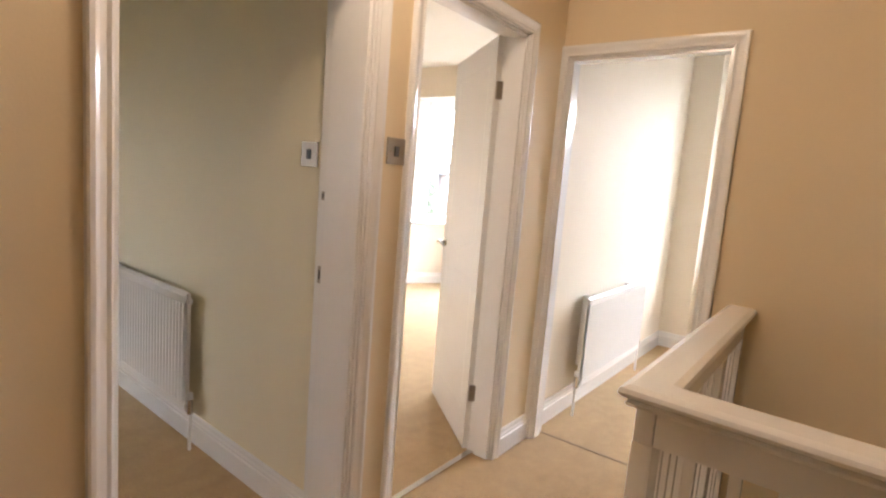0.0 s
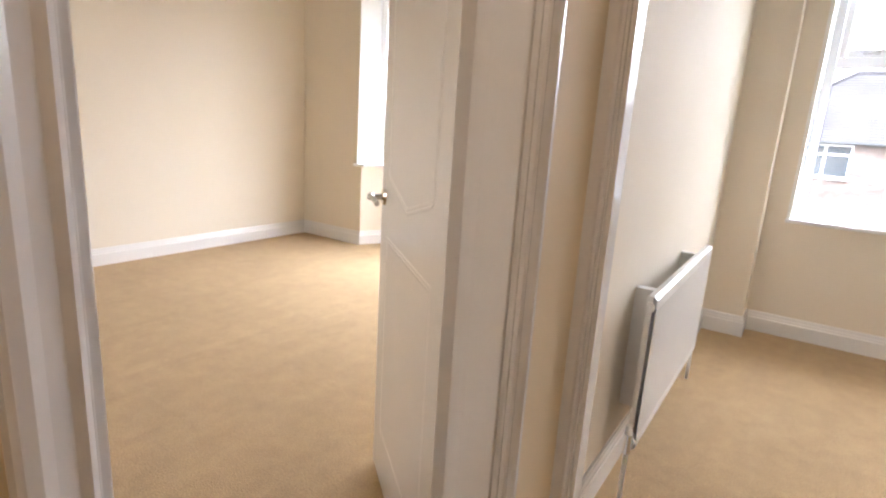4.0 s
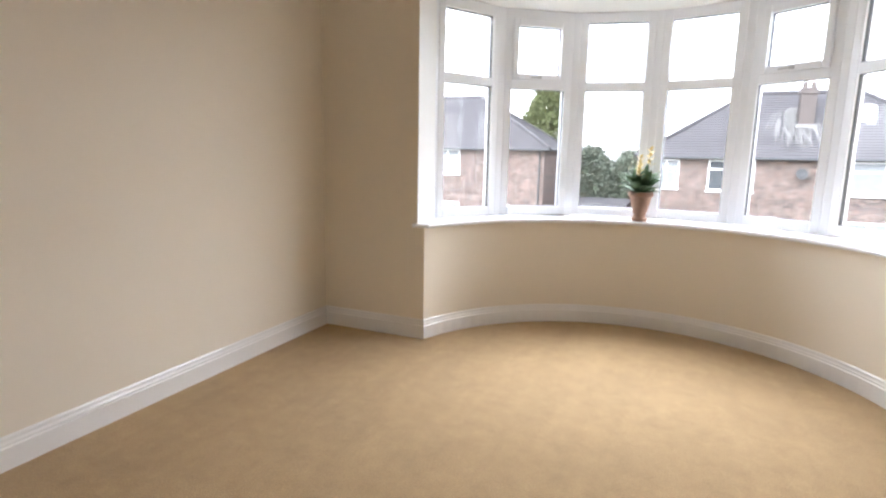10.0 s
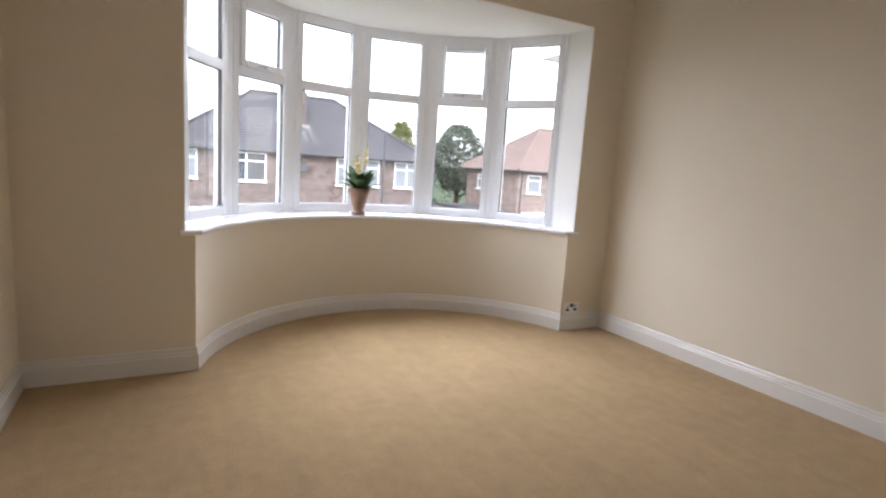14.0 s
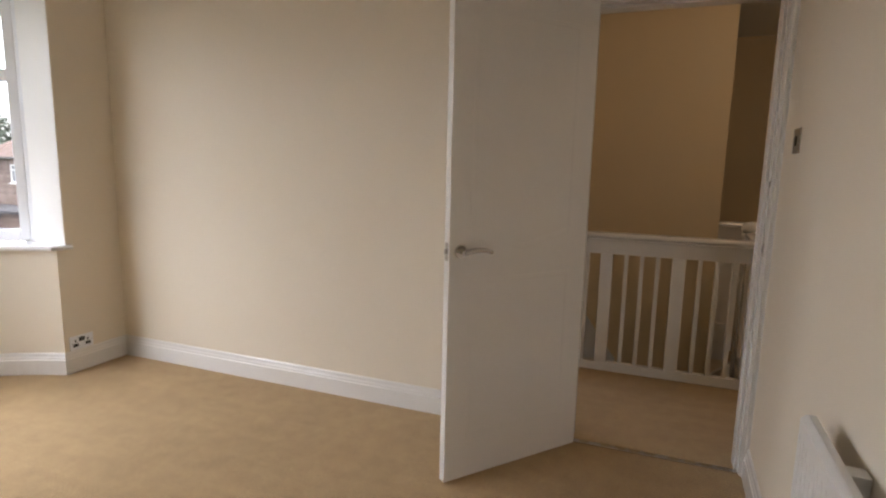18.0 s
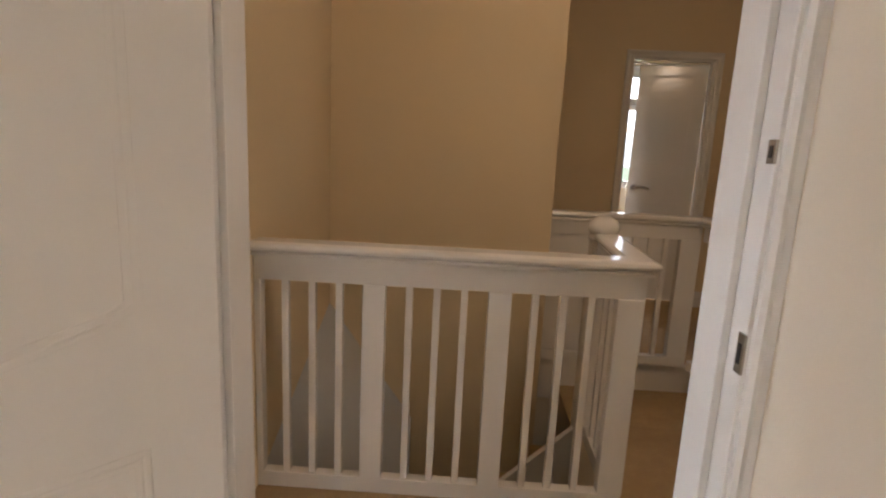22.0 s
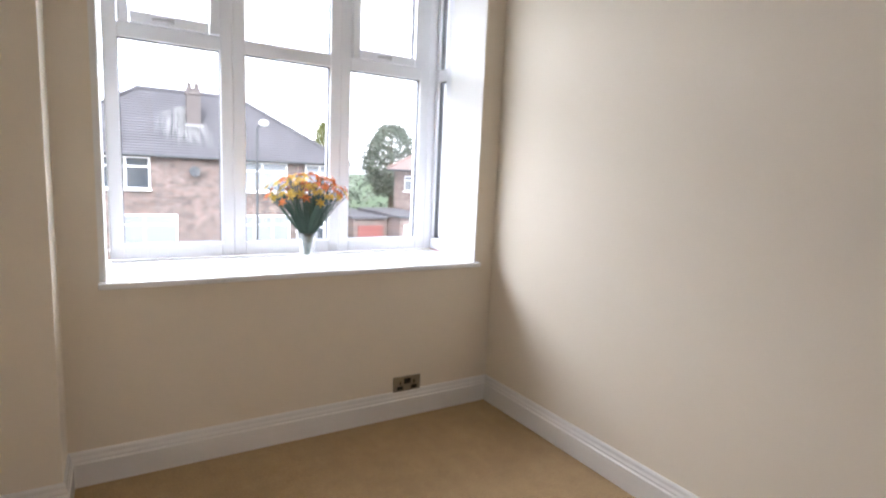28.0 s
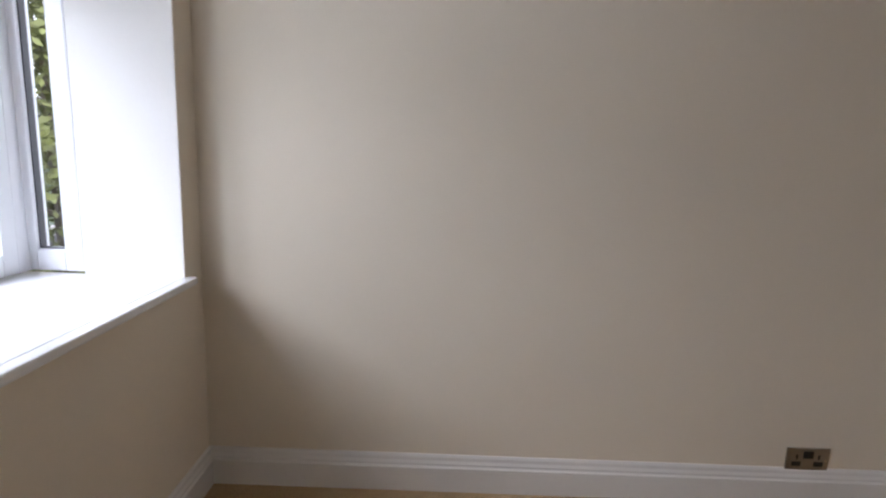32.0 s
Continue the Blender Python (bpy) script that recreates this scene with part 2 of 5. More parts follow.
def tube(bm, pts, r, n=10, r_end=None):
    pts = [Vector(p) for p in pts]
    rings = []
    ref = Vector((0.13, 0.31, 0.94))
    for i, p in enumerate(pts):
        t = (pts[min(i + 1, len(pts) - 1)] - pts[max(i - 1, 0)]).normalized()
        a = t.cross(ref).normalized()
        b = t.cross(a)
        rr = r if r_end is None else r + (r_end - r) * i / (len(pts) - 1)
        rings.append([bm.verts.new(p + rr * (a * math.cos(2 * math.pi * k / n) + b * math.sin(2 * math.pi * k / n))) for k in range(n)])
    for a, b in zip(rings, rings[1:]):
        for i in range(n):
            j = (i + 1) % n
            bm.faces.new((a[i], a[j], b[j], b[i]))
    bm.faces.new(rings[0])
    bm.faces.new(rings[-1][::-1])
    return bm


def wall_x(bm, x0, x1, y0, y1, z0, z1, holes=()):
    """A wall along y between x0 and x1; holes are (y0, y1, z0, z1)."""
    cuts = sorted({y0, y1, *[v for h in holes for v in h[:2]]})
    for a, b in zip(cuts, cuts[1:]):
        hs = [h for h in holes if h[0] <= a + 1e-6 and h[1] >= b - 1e-6]
        if not hs:
            box(bm, x0, a, z0, x1, b, z1)
        for h in hs:
            if h[2] > z0 + 1e-4:
                box(bm, x0, a, z0, x1, b, h[2])
            if h[3] < z1 - 1e-4:
                box(bm, x0, a, h[3], x1, b, z1)
    return bm


def wall_y(bm, y0, y1, x0, x1, z0, z1, holes=()):
    """A wall along x between y0 and y1; holes are (x0, x1, z0, z1)."""
    cuts = sorted({x0, x1, *[v for h in holes for v in h[:2]]})
    for a, b in zip(cuts, cuts[1:]):
        hs = [h for h in holes if h[0] <= a + 1e-6 and h[1] >= b - 1e-6]
        if not hs:
            box(bm, a, y0, z0, b, y1, z1)
        for h in hs:
            if h[2] > z0 + 1e-4:
                box(bm, a, y0, z0, b, y1, h[2])
            if h[3] < z1 - 1e-4:
                box(bm, a, y0, h[3], b, y1, z1)
    return bm


# ---- plan ----
XW, YB = -3.783, 3.668        # bedroom: west wall, bay wall
XE, YS = 0.015, -0.022        # bedroom: east and south walls
SKEW = 0.046                  # the partition leans towards the street as it goes west
ZC = 2.635                    # ceilings
XL = 0.108                    # landing face of the bedroom wall
YP = -0.19                    # back bedroom face of the partition
XBW, XBE = 0.100, 2.195       # box room: west and east walls
YBS0, YBS1 = 1.080, 1.195     # wall between landing and box room
YBN = 3.800                   # box room's window wall
DOOR_H = 1.985
BOX_H = 1.957                 # the small bedroom's lower door head
B1 = (0.010, 0.728)           # bedroom doorway along y
XR = -0.105                   # back bedroom face of its door wall
R3 = (-0.940, -0.221)         # back bedroom doorway along y
BX = (0.150, 0.862)           # box room doorway along x
XS = 2.03                     # side wall of the stairwell
BAYC, BAYH = -1.694, 1.302    # middle and half width of the bay at floor level
BAYD = 0.945                  # depth of the bay at floor level
BAYW = 1.358                  # half width of the opening over the sill
SILL, SOFFIT = 0.782, 2.290
XFAR = 2.40                   # far edge of the stairwell
XEXT = 3.75                   # bathroom wall in the extension
POT = (-1.728, 4.690)
VASE = (1.272, 4.008)
RB1 = (-2.47, -1.14)
LAMP, LAMP_W = (0.50, -0.55), 3.1
SLAMP = (4.55, 20.0, 2.5)

SKIRT = [(0, 0), (0.018, 0), (0.018, 0.088), (0.013, 0.094), (0.013, 0.102), (0.009, 0.112), (0.008, 0.124), (0.004, 0.132), (0, 0.132)]


def arc(c, r, a0, a1, n):
    return [(c[0] + r * math.sin(a0 + (a1 - a0) * i / n), c[1] + r * math.cos(a0 + (a1 - a0) * i / n)) for i in range(n + 1)]


# bay: the low wall is a true curve, the window above a fan of six straight lights
R_LOW = (BAYH ** 2 + BAYD ** 2) / (2 * BAYD)
LOW_C = (BAYC, YB + BAYD - R_LOW)
a_low = math.asin(min(1, BAYH / R_LOW))
if LOW_C[1] > YB:
    a_low = math.pi - a_low
low_arc = arc(LOW_C, R_LOW, -a_low, a_low, 40)
R_WIN, WIN_C = 1.45, (BAYC, 3.42)
a_win = math.asin(BAYW / R_WIN)
win_pts = arc(WIN_C, R_WIN, -a_win, a_win, 6)

# ---- floors and ceilings ----
for nm, lab, parts in (("floor_bedroom", "sandy beige fitted carpet in the bedroom", [(XW - 0.1, -0.1, 0.07, 5.2)]),
                       ("floor_box_room", "sandy beige fitted carpet in the small bedroom", [(0.05, YBS0 + 0.11, 2.3, 4.3)]),
                       ("floor_back_room", "sandy beige fitted carpet in the back bedroom", [(XW, -3.6, 0.07, -0.1)]),
                       ("floor_landing", "sandy beige fitted carpet on the landing", [(0.07, -0.24, 1.06, YBS0 + 0.11), (0.07, -2.5, 1.62, -0.24), (1.62, -2.5, XFAR + 0.04, -1.16), (XFAR + 0.04, -2.5, 4.9, 0.10)])):
    bm = bmesh.new()
    for x0, y0, x1, y1 in parts:
        box(bm, x0, y0, -0.25, x1, y1, 0.0)
    structure(nm, bm, M_CARPET, lab, "floor")

ceil = bmesh.new()
box(ceil, XW - 0.1, -3.7, ZC, 4.9, YB + 0.3, ZC + 0.12)
structure("ceiling", ceil, M_CEIL, "plain white painted ceiling", "ceiling")
soff = bmesh.new()
prof = [(BAYC - BAYW - 0.2, YB + 0.02)] + [(x * 1.06 - 0.06 * BAYC, y + 0.12) for x, y in win_pts] + [(BAYC + BAYW + 0.2, YB + 0.02)]
lo = [soff.verts.new((x, y, SOFFIT)) for x, y in prof]
hi = [soff.verts.new((x, y, SOFFIT + 0.25)) for x, y in prof]
soff.faces.new(lo)
soff.faces.new(hi[::-1])
for i in range(len(lo)):
    j = (i + 1) % len(lo)
    soff.faces.new((lo[i], lo[j], hi[j], hi[i]))
structure("ceiling_bay", soff, M_CEIL, "plain white ceiling of the bay window", "ceiling")
soff = bmesh.new()
box(soff, 0.40, YBN - 0.01, 2.325, 2.3, 4.45, 2.5)
structure("ceiling_box_bay", soff, M_CEIL, "plain white ceiling over the small window", "ceiling")

# ---- walls ----
w = bmesh.new()
wall_x(w, XW - 0.1, XW, -0.1, YB + 0.3, 0, ZC)
structure("wall_west", w, M_WALL, "cream painted plaster wall", "wall")
w = bmesh.new()
for za, zb in ((0, ZC),):
    ring = [(XE, YS), (XE, YP), (XR, YP), (XW, YP + SKEW * (XR - XW)), (XW, YS + SKEW * (XE - XW))]
    low_v = [w.verts.new((x, y, za)) for x, y in ring]
    top_v = [w.verts.new((x, y, zb)) for x, y in ring]
    w.faces.new(low_v)
    w.faces.new(top_v[::-1])
    for k in range(5):
        w.faces.new((low_v[k], low_v[(k + 1) % 5], top_v[(k + 1) % 5], top_v[k]))
structure("wall_between_bedrooms", w, M_WALL, "cream painted plaster wall", "wall")
w = bmesh.new()
L = 0.03
wall_x(w, XE, XL, YP + 0.001, YBS1, 0, ZC, [(B1[0] - L, B1[1] + L, 0, DOOR_H + L)])
structure("wall_bedroom_doors", w, M_WALL, "cream painted plaster wall with a doorway", "wall")
w = bmesh.new()
wall_x(w, XR, XL, -3.6, YP + 0.001, 0, ZC, [(R3[0] - L, R3[1] + L, 0, DOOR_H + L)])
structure("wall_back_bedroom_door", w, M_WALL, "cream painted plaster wall with a doorway", "wall")
w = bmesh.new()
wall_x(w, XE, XBW, YBS1, YBN + 0.3, 0, ZC)
structure("wall_between_front_rooms", w, M_WALL, "cream painted plaster wall", "wall")
w = bmesh.new()
wall_y(w, YBS0, YBS1, XL, XS + 0.3, -3.4, ZC, [(BX[0] - L, BX[1] + L, -0.25, BOX_H + L)])
structure("wall_box_room_door", w, M_WALL, "cream painted plaster wall with a doorway", "wall")
w = bmesh.new()
wall_x(w, XBE, XBE + 0.1, YBS1, YBN + 0.3, 0, ZC)
structure("wall_box_room_east", w, M_WALL, "cream painted plaster wall", "wall")

def repaint(name, way, paint):
    """Give the faces of a wall that look along way a paint of their own."""
    me = bpy.data.objects[name].data
    me.materials.append(paint)
    for p in me.polygons:
        if p.normal.dot(Vector(way)) > 0.9:
            p.material_index = len(me.materials) - 1


repaint("wall_bedroom_doors", (1, 0, 0), M_WALL_L)
repaint("wall_back_bedroom_door", (1, 0, 0), M_WALL_L)
repaint("wall_back_bedroom_door", (-1, 0, 0), M_WALL_B)
repaint("wall_box_room_door", (0, -1, 0), M_WALL_L)
repaint("wall_between_bedrooms", (-0.046, -1, 0), M_WALL_B)

# bay wall: piers, the head over the bay, and the low curved wall
w = bmesh.new()
box(w, XW, YB, 0, BAYC - BAYW, YB + 0.3, ZC)
box(w, BAYC + BAYW, YB, 0, XE, YB + 0.3, ZC)
box(w, BAYC - BAYW, YB, SOFFIT, BAYC + BAYW, YB + 0.3, ZC)
for s in (-1, 1):
    box(w, BAYC + s * BAYH, YB, 0, BAYC + s * BAYW, YB + 0.3, SILL - 0.028)
structure("wall_bay", w, M_WALL, "cream painted plaster wall round the bay", "wall")
w = bmesh.new()
inner = low_arc
n = len(inner)
outer = arc(WIN_C, R_WIN + 0.16, -a_win, a_win, n - 1)
rows_v = []
for (xi, yi), (xo, yo) in zip(inner, outer):
    rows_v.append([w.verts.new((xi, yi, 0)), w.verts.new((xi, yi, SILL - 0.03)), w.verts.new((xo, yo, SILL - 0.03)), w.verts.new((xo, yo, -2.7))])
for a, b in zip(rows_v, rows_v[1:]):
    for i in range(3):
        w.faces.new((a[i], a[i + 1], b[i + 1], b[i]))
w.faces.new(rows_v[0])
w.faces.new(rows_v[-1])
structure("wall_bay_apron", w, M_WALL, "cream painted curved wall under the bay window", "wall", smooth=True)

# box room window wall with pier
BWX0, BWX1 = 0.455, 2.085
w = bmesh.new()
wall_y(w, YBN, YBN + 0.2, XBW, XBE, -3.4, ZC, [(BWX0, BWX1, 0.73, 2.325)])
box(w, XBW, 3.595, 0, 0.335, YBN, ZC)
structure("wall_box_room_window", w, M_WALL, "cream painted plaster wall under a square bay window", "wall")

# stairwell, extension and the rest of the upper floor
w = bmesh.new()
wall_x(w, XS, XS + 0.12, -0.06, YBS0, -3.4, ZC)
structure("wall_stair_side", w, M_WALL_L, "tan painted plaster wall beside the stairs", "wall")
w = bmesh.new()
wall_y(w, -0.06, 0.06, XS + 0.12, 4.9, -3.4, ZC)
structure("wall_extension_north", w, M_WALL_L, "tan painted plaster wall", "wall")
BT = (-1.500, -0.872)
w = bmesh.new()
wall_x(w, XEXT, XEXT + 0.1, -2.5, -0.06, 0, ZC, [(BT[0] - L, BT[1] + L, 0, 2.03)])
structure("wall_extension_east", w, M_WALL_L, "tan painted plaster wall with a bathroom doorway", "wall")
w = bmesh.new()
wall_y(w, -2.6, -2.5, XL, 4.9, 0, ZC)
structure("wall_landing_south", w, M_WALL_L, "tan painted plaster wall", "wall")
w = bmesh.new()
wall_x(w, 4.8, 4.9, -2.5, -0.06, 0, ZC, [(-1.5, -0.6, 0.9, 2.1)])
structure("wall_bathroom", w, M_WALL, "pale bathroom wall with a window", "wall")
w = bmesh.new()
wall_y(w, -3.7, -3.6, XW, XL, 0, ZC, [(-3.3, -2.5, 1.0, 2.1)])
structure("wall_back_south", w, M_WALL_B, "cream painted plaster wall with a window", "wall")
w = bmesh.new()
wall_x(w, XW - 0.1, XW, -3.6, -0.1, 0, ZC)
structure("wall_back_west", w, M_WALL_B, "cream painted plaster wall", "wall")

# ---- skirting boards ----
def skirting(label, path):
    bm = bmesh.new()
    sweep(bm, [(x, y, 0.0) for x, y in path], (0, 0, 1), SKIRT)
    return structure("baseboard", bm, M_GLOSS, label, "skirting board")


ARCH_W = 0.058
# the way goes with the wall on its right, so that the board stands to the left
bay_path = [(XE, B1[1] + ARCH_W), (XE, YB), (BAYC + BAYH, YB)] + low_arc[::-1][1:-1] + [(BAYC - BAYH, YB), (XW, YB), (XW, YS + SKEW * (XE - XW)), (XE - 0.02, YS + SKEW * 0.02)]
skirting("white gloss moulded skirting round the bedroom", bay_path)
skirting("white gloss moulded skirting round the small bedroom", [(BX[1] + 0.07, YBS1), (XBE, YBS1), (XBE, YBN), (0.335, YBN), (0.335, 3.595), (XBW, 3.595), (XBW, YBS1)])
skirting("white gloss moulded skirting in the back bedroom", [(XR - 0.02, YP + SKEW * 0.02), (XW, YP + SKEW * (XR - XW)), (XW, -3.6), (XR, -3.6), (XR, R3[0] - 0.07)])
skirting("short white gloss skirting in the landing corner", [(XL, YBS0 - 0.002), (XL, B1[1] + ARCH_W)])
skirting("white gloss skirting on the landing", [(XL, R3[0] - 0.07), (XL, -2.5), (XEXT, -2.5), (XEXT, BT[0] - 0.07)])
skirting("white gloss skirting in the side passage", [(XEXT, BT[1] + 0.07), (XEXT, -0.06), (XFAR + 0.06, -0.06)])

# ---- door frames ----
ARCH = [(0.006, 0.0), (0.006, 0.010), (0.012, 0.015), (0.020, 0.012), (0.034, 0.016), (0.044, 0.021), (0.054, 0.021), (ARCH_W, 0.016), (ARCH_W, 0.0)]


def door_frame(name, label, axis, a0, a1, w0, w1, h, leaf_side, sides=(1, 1), proud=0.0):
    """Lining, stops and architraves of a doorway. axis: the wall runs along it; w0 and w1 are the wall's faces; proud: how far
    the lining stands out of the first face."""
    fr = thing(name, label, "door frame", kind="structure")
    w0 -= proud

    def P(a, wv, z):
        return (wv, a, z) if axis == 'y' else (a, wv, z)

    def bx(bm, A0, A1, W0, W1, z0, z1):
        p, q = P(A0, W0, z0), P(A1, W1, z1)
        box(bm, min(p[0], q[0]), min(p[1], q[1]), z0, max(p[0], q[0]), max(p[1], q[1]), z1, 0.002)

    for A0, A1, z0, z1 in ((a0 - 0.03, a0, 0, h + 0.03), (a1, a1 + 0.03, 0, h + 0.03), (a0, a1, h, h + 0.03)):
        bm = bmesh.new()
        bx(bm, A0, A1, w0 - 0.002, w1 + 0.002, z0, z1)
        part("lining", bm, M_GLOSS, fr)
    s0, s1 = (w0 + 0.040, w1 - 0.010) if leaf_side == 0 else (w0 + 0.010, w1 - 0.040)
    for A0, A1, z0, z1 in ((a0, a0 + 0.012, 0, h), (a1 - 0.012, a1, 0, h), (a0 + 0.012, a1 - 0.012, h - 0.012, h)):
        bm = bmesh.new()
        bx(bm, A0, A1, s0, s1, z0, z1)
        part("door_stop", bm, M_GLOSS, fr)
    for side, wv, nrm in ((sides[0], w0, -1), (sides[1], w1, 1)):
        if not side:
            continue
        N = Vector(P(0, nrm, 0))
        path = [P(a0, wv, 0), P(a0, wv, h), P(a1, wv, h), P(a1, wv, 0)]
        t = Vector(path[1]) - Vector(path[0])
        out = Vector(P(-1, 0, 0))
        sgn = 1 if N.cross(t.normalized()).dot(out) > 0 else -1
        bm = bmesh.new()
        sweep(bm, path, N, [(u * sgn, v + 0.001 if v else -proud * (nrm < 0)) for u, v in ARCH])
        part("architrave", bm, M_GLOSS, fr)
    return fr


f_b1 = door_frame("door_frame", "white gloss door frame of the front bedroom", 'y', B1[0], B1[1], XE, XL, DOOR_H, 0, proud=0.034)
f_r3 = door_frame("door_frame", "white gloss door frame of the back bedroom", 'y', R3[0], R3[1], XR, XL, DOOR_H, 0)
f_bx = door_frame("door_frame", "white gloss door frame of the small bedroom", 'x', BX[0], BX[1], YBS0, YBS1, BOX_H, 1)
f_bt = door_frame("door_frame", "white gloss door frame of the bathroom", 'y', BT[0], BT[1], XEXT, XEXT + 0.1, 1.98, 1)


def strike(parent, x, y, z, h, nrm):
    """A small steel keep let into the lining."""
    bm = bmesh.new()
    box(bm, x - 0.009, y - 0.002 * abs(nrm), z - h / 2, x + 0.009, y + 0.002 * abs(nrm), z + h / 2, 0.001)
    p = part("keep_plate", bm, M_STEEL, parent, "small steel strike plate")
    bm = bmesh.new()
    box(bm, x - 0.004, y - 0.003, z - h / 4, x + 0.004, y + 0.003, z + h / 4)
    part("keep_hole", bm, M_BLACK, p, "dark slot of the strike plate")


strike(f_b1, -0.012, B1[0], 0.985, 0.056, 1)
strike(f_b1, -0.012, B1[0], 1.25, 0.030, 1)
strike(f_r3, -0.082, R3[1], 0.97, 0.06, 1)
strike(f_r3, -0.082, R3[1], 1.24, 0.03, 1)
bm = bmesh.new()
box(bm, -0.016, B1[0], 0.001, 0.014, B1[1], 0.007, 0.002)
tagged(finish("threshold_strip", bm, M_CHROME), "thin metal carpet strip across the doorway", "threshold strip")
bm = bmesh.new()
box(bm, BX[0], YBS0 + 0.10, 0.001, BX[1], YBS0 + 0.112, 0.004, 0.001)
tagged(finish("threshold_strip", bm, M_DULL), "thin worn carpet joint strip across the doorway", "threshold strip")


# ---- doors ----
def lever_handle(parent, x, y, z, side, along):
    """A lever on a round rose; side: +1 or -1 along y; along: way of the lever along x."""
    h = bmesh.new()
    cyl(h, (x, y, z), (x, y + side * 0.009, z), 0.026, 0.024, 24)
    rose = part("rose", h, M_CHROME, parent, "round polished chrome rose", smooth=False)
    h = bmesh.new()
    cyl(h, (x, y + side * 0.008, z), (x, y + side * 0.045, z), 0.0095, 0.0085, 16)
    pts = []
    for i in range(11):
        f = i / 10
        pts.append((x + along * (0.125 * f - 0.006), y + side * (0.045 + 0.006 * math.sin(f * 3.1)), z + 0.012 * math.sin(f * 2.6) - 0.010 * f * f))
    tube(h, pts, 0.0115, 12, 0.0080)
    part("lever", h, M_CHROME, parent, "curved polished chrome lever", smooth=True)


def door_leaf(name, label, m, width, height=1.98, panels=True, hinges=(0.30, 1.75), handle_back=True):
    """A leaf that runs from its hinge along x, 36 mm thick along y, standing just clear of the carpet."""
    d = thing(name, label, "door", m=m)
    T = 0.036
    bm = bmesh.new()
    box(bm, 0.003, 0.0, 0.012, width, T, 0.012 + height, 0.002)
    part("leaf", bm, M_GLOSS, d)
    if panels:
        st, mid = 0.105, width / 2
        cols = ((st, width - st),)
        prof = [(-0.012, -0.001), (-0.009, 0.0005), (-0.003, 0.0008), (0.0, 0.0002), (0.003, 0.0008), (0.009, 0.0005), (0.012, -0.001)]
        for y, s in ((T, 1), (0.0, -1)):
            for x0, x1 in cols:
                for z0, z1, sh in ((0.97, 1.87, 0.07), (0.19, 0.84, 0.0)):
                    lo_in = [(x0, z0 + sh), (x0 + 0.03, z0 + sh * 0.75), ((x0 + x1) / 2, z0), (x1 - 0.03, z0 + sh * 0.75), (x1, z0 + sh)] if sh else [(x0, z0), (x1, z0)]
                    ring = [(px, y, pz) for px, pz in lo_in + [(x1, z1), (x0, z1)]]
                    ring = ring + [ring[0]]
                    bm = bmesh.new()
                    sweep(bm, ring, (0, s, 0), prof)
                    part("panel_moulding", bm, M_GLOSS, d)
    hx = width - 0.050
    lever_handle(d, hx, T, 0.965, 1, -1)
    if handle_back:
        lever_handle(d, hx, 0.0, 0.965, -1, -1)
    bm = bmesh.new()
    box(bm, width - 0.0005, T / 2 - 0.011, 0.93, width + 0.0015, T / 2 + 0.011, 1.00, 0.001)
    box(bm, width, T / 2 - 0.006, 0.955, width + 0.009, T / 2 + 0.006, 0.975, 0.002)
    part("latch_plate", bm, M_STEEL, d, "steel latch plate in the door edge")
    for hz in hinges:
        bm = bmesh.new()
        cyl(bm, (-0.003, -0.004, hz - 0.04), (-0.003, -0.004, hz + 0.04), 0.006, 0.006, 10)
        box(bm, -0.0025, 0.0, hz - 0.04, 0.003, 0.030, hz + 0.04, 0.0005)
        box(bm, -0.006, 0.0, hz - 0.04, -0.003, 0.030, hz + 0.04, 0.0005)
        part("hinge", bm, M_STEEL, d, "steel butt hinge")
    return d


def leaf_pose(x, y, ang):
    """Pin at x, y; the leaf runs along the direction ang (degrees)."""
    return pose(x, y, 0, 0, 0, ang)


door_leaf("door_bedroom", "white gloss moulded panel door standing wide open", leaf_pose(-0.012, B1[1] + 0.004, 140.8), 0.715)
door_leaf("door_box_room", "white gloss moulded panel door standing open", leaf_pose(BX[1] - 0.002, YBS1 + 0.012, 34.5), 0.70, 1.935)
door_leaf("door_bathroom", "white gloss door standing slightly ajar", leaf_pose(XEXT + 0.11, BT[0] + 0.002, 90 - 15.0), 0.515, 1.95, hinges=(0.3, 1.72))
door_leaf("door_back_bedroom", "white gloss moulded panel door opened against the wall", leaf_pose(XR - 0.012, R3[0] + 0.002, 262.0) @ Matrix.Diagonal((1, -1, 1, 1)), 0.68)


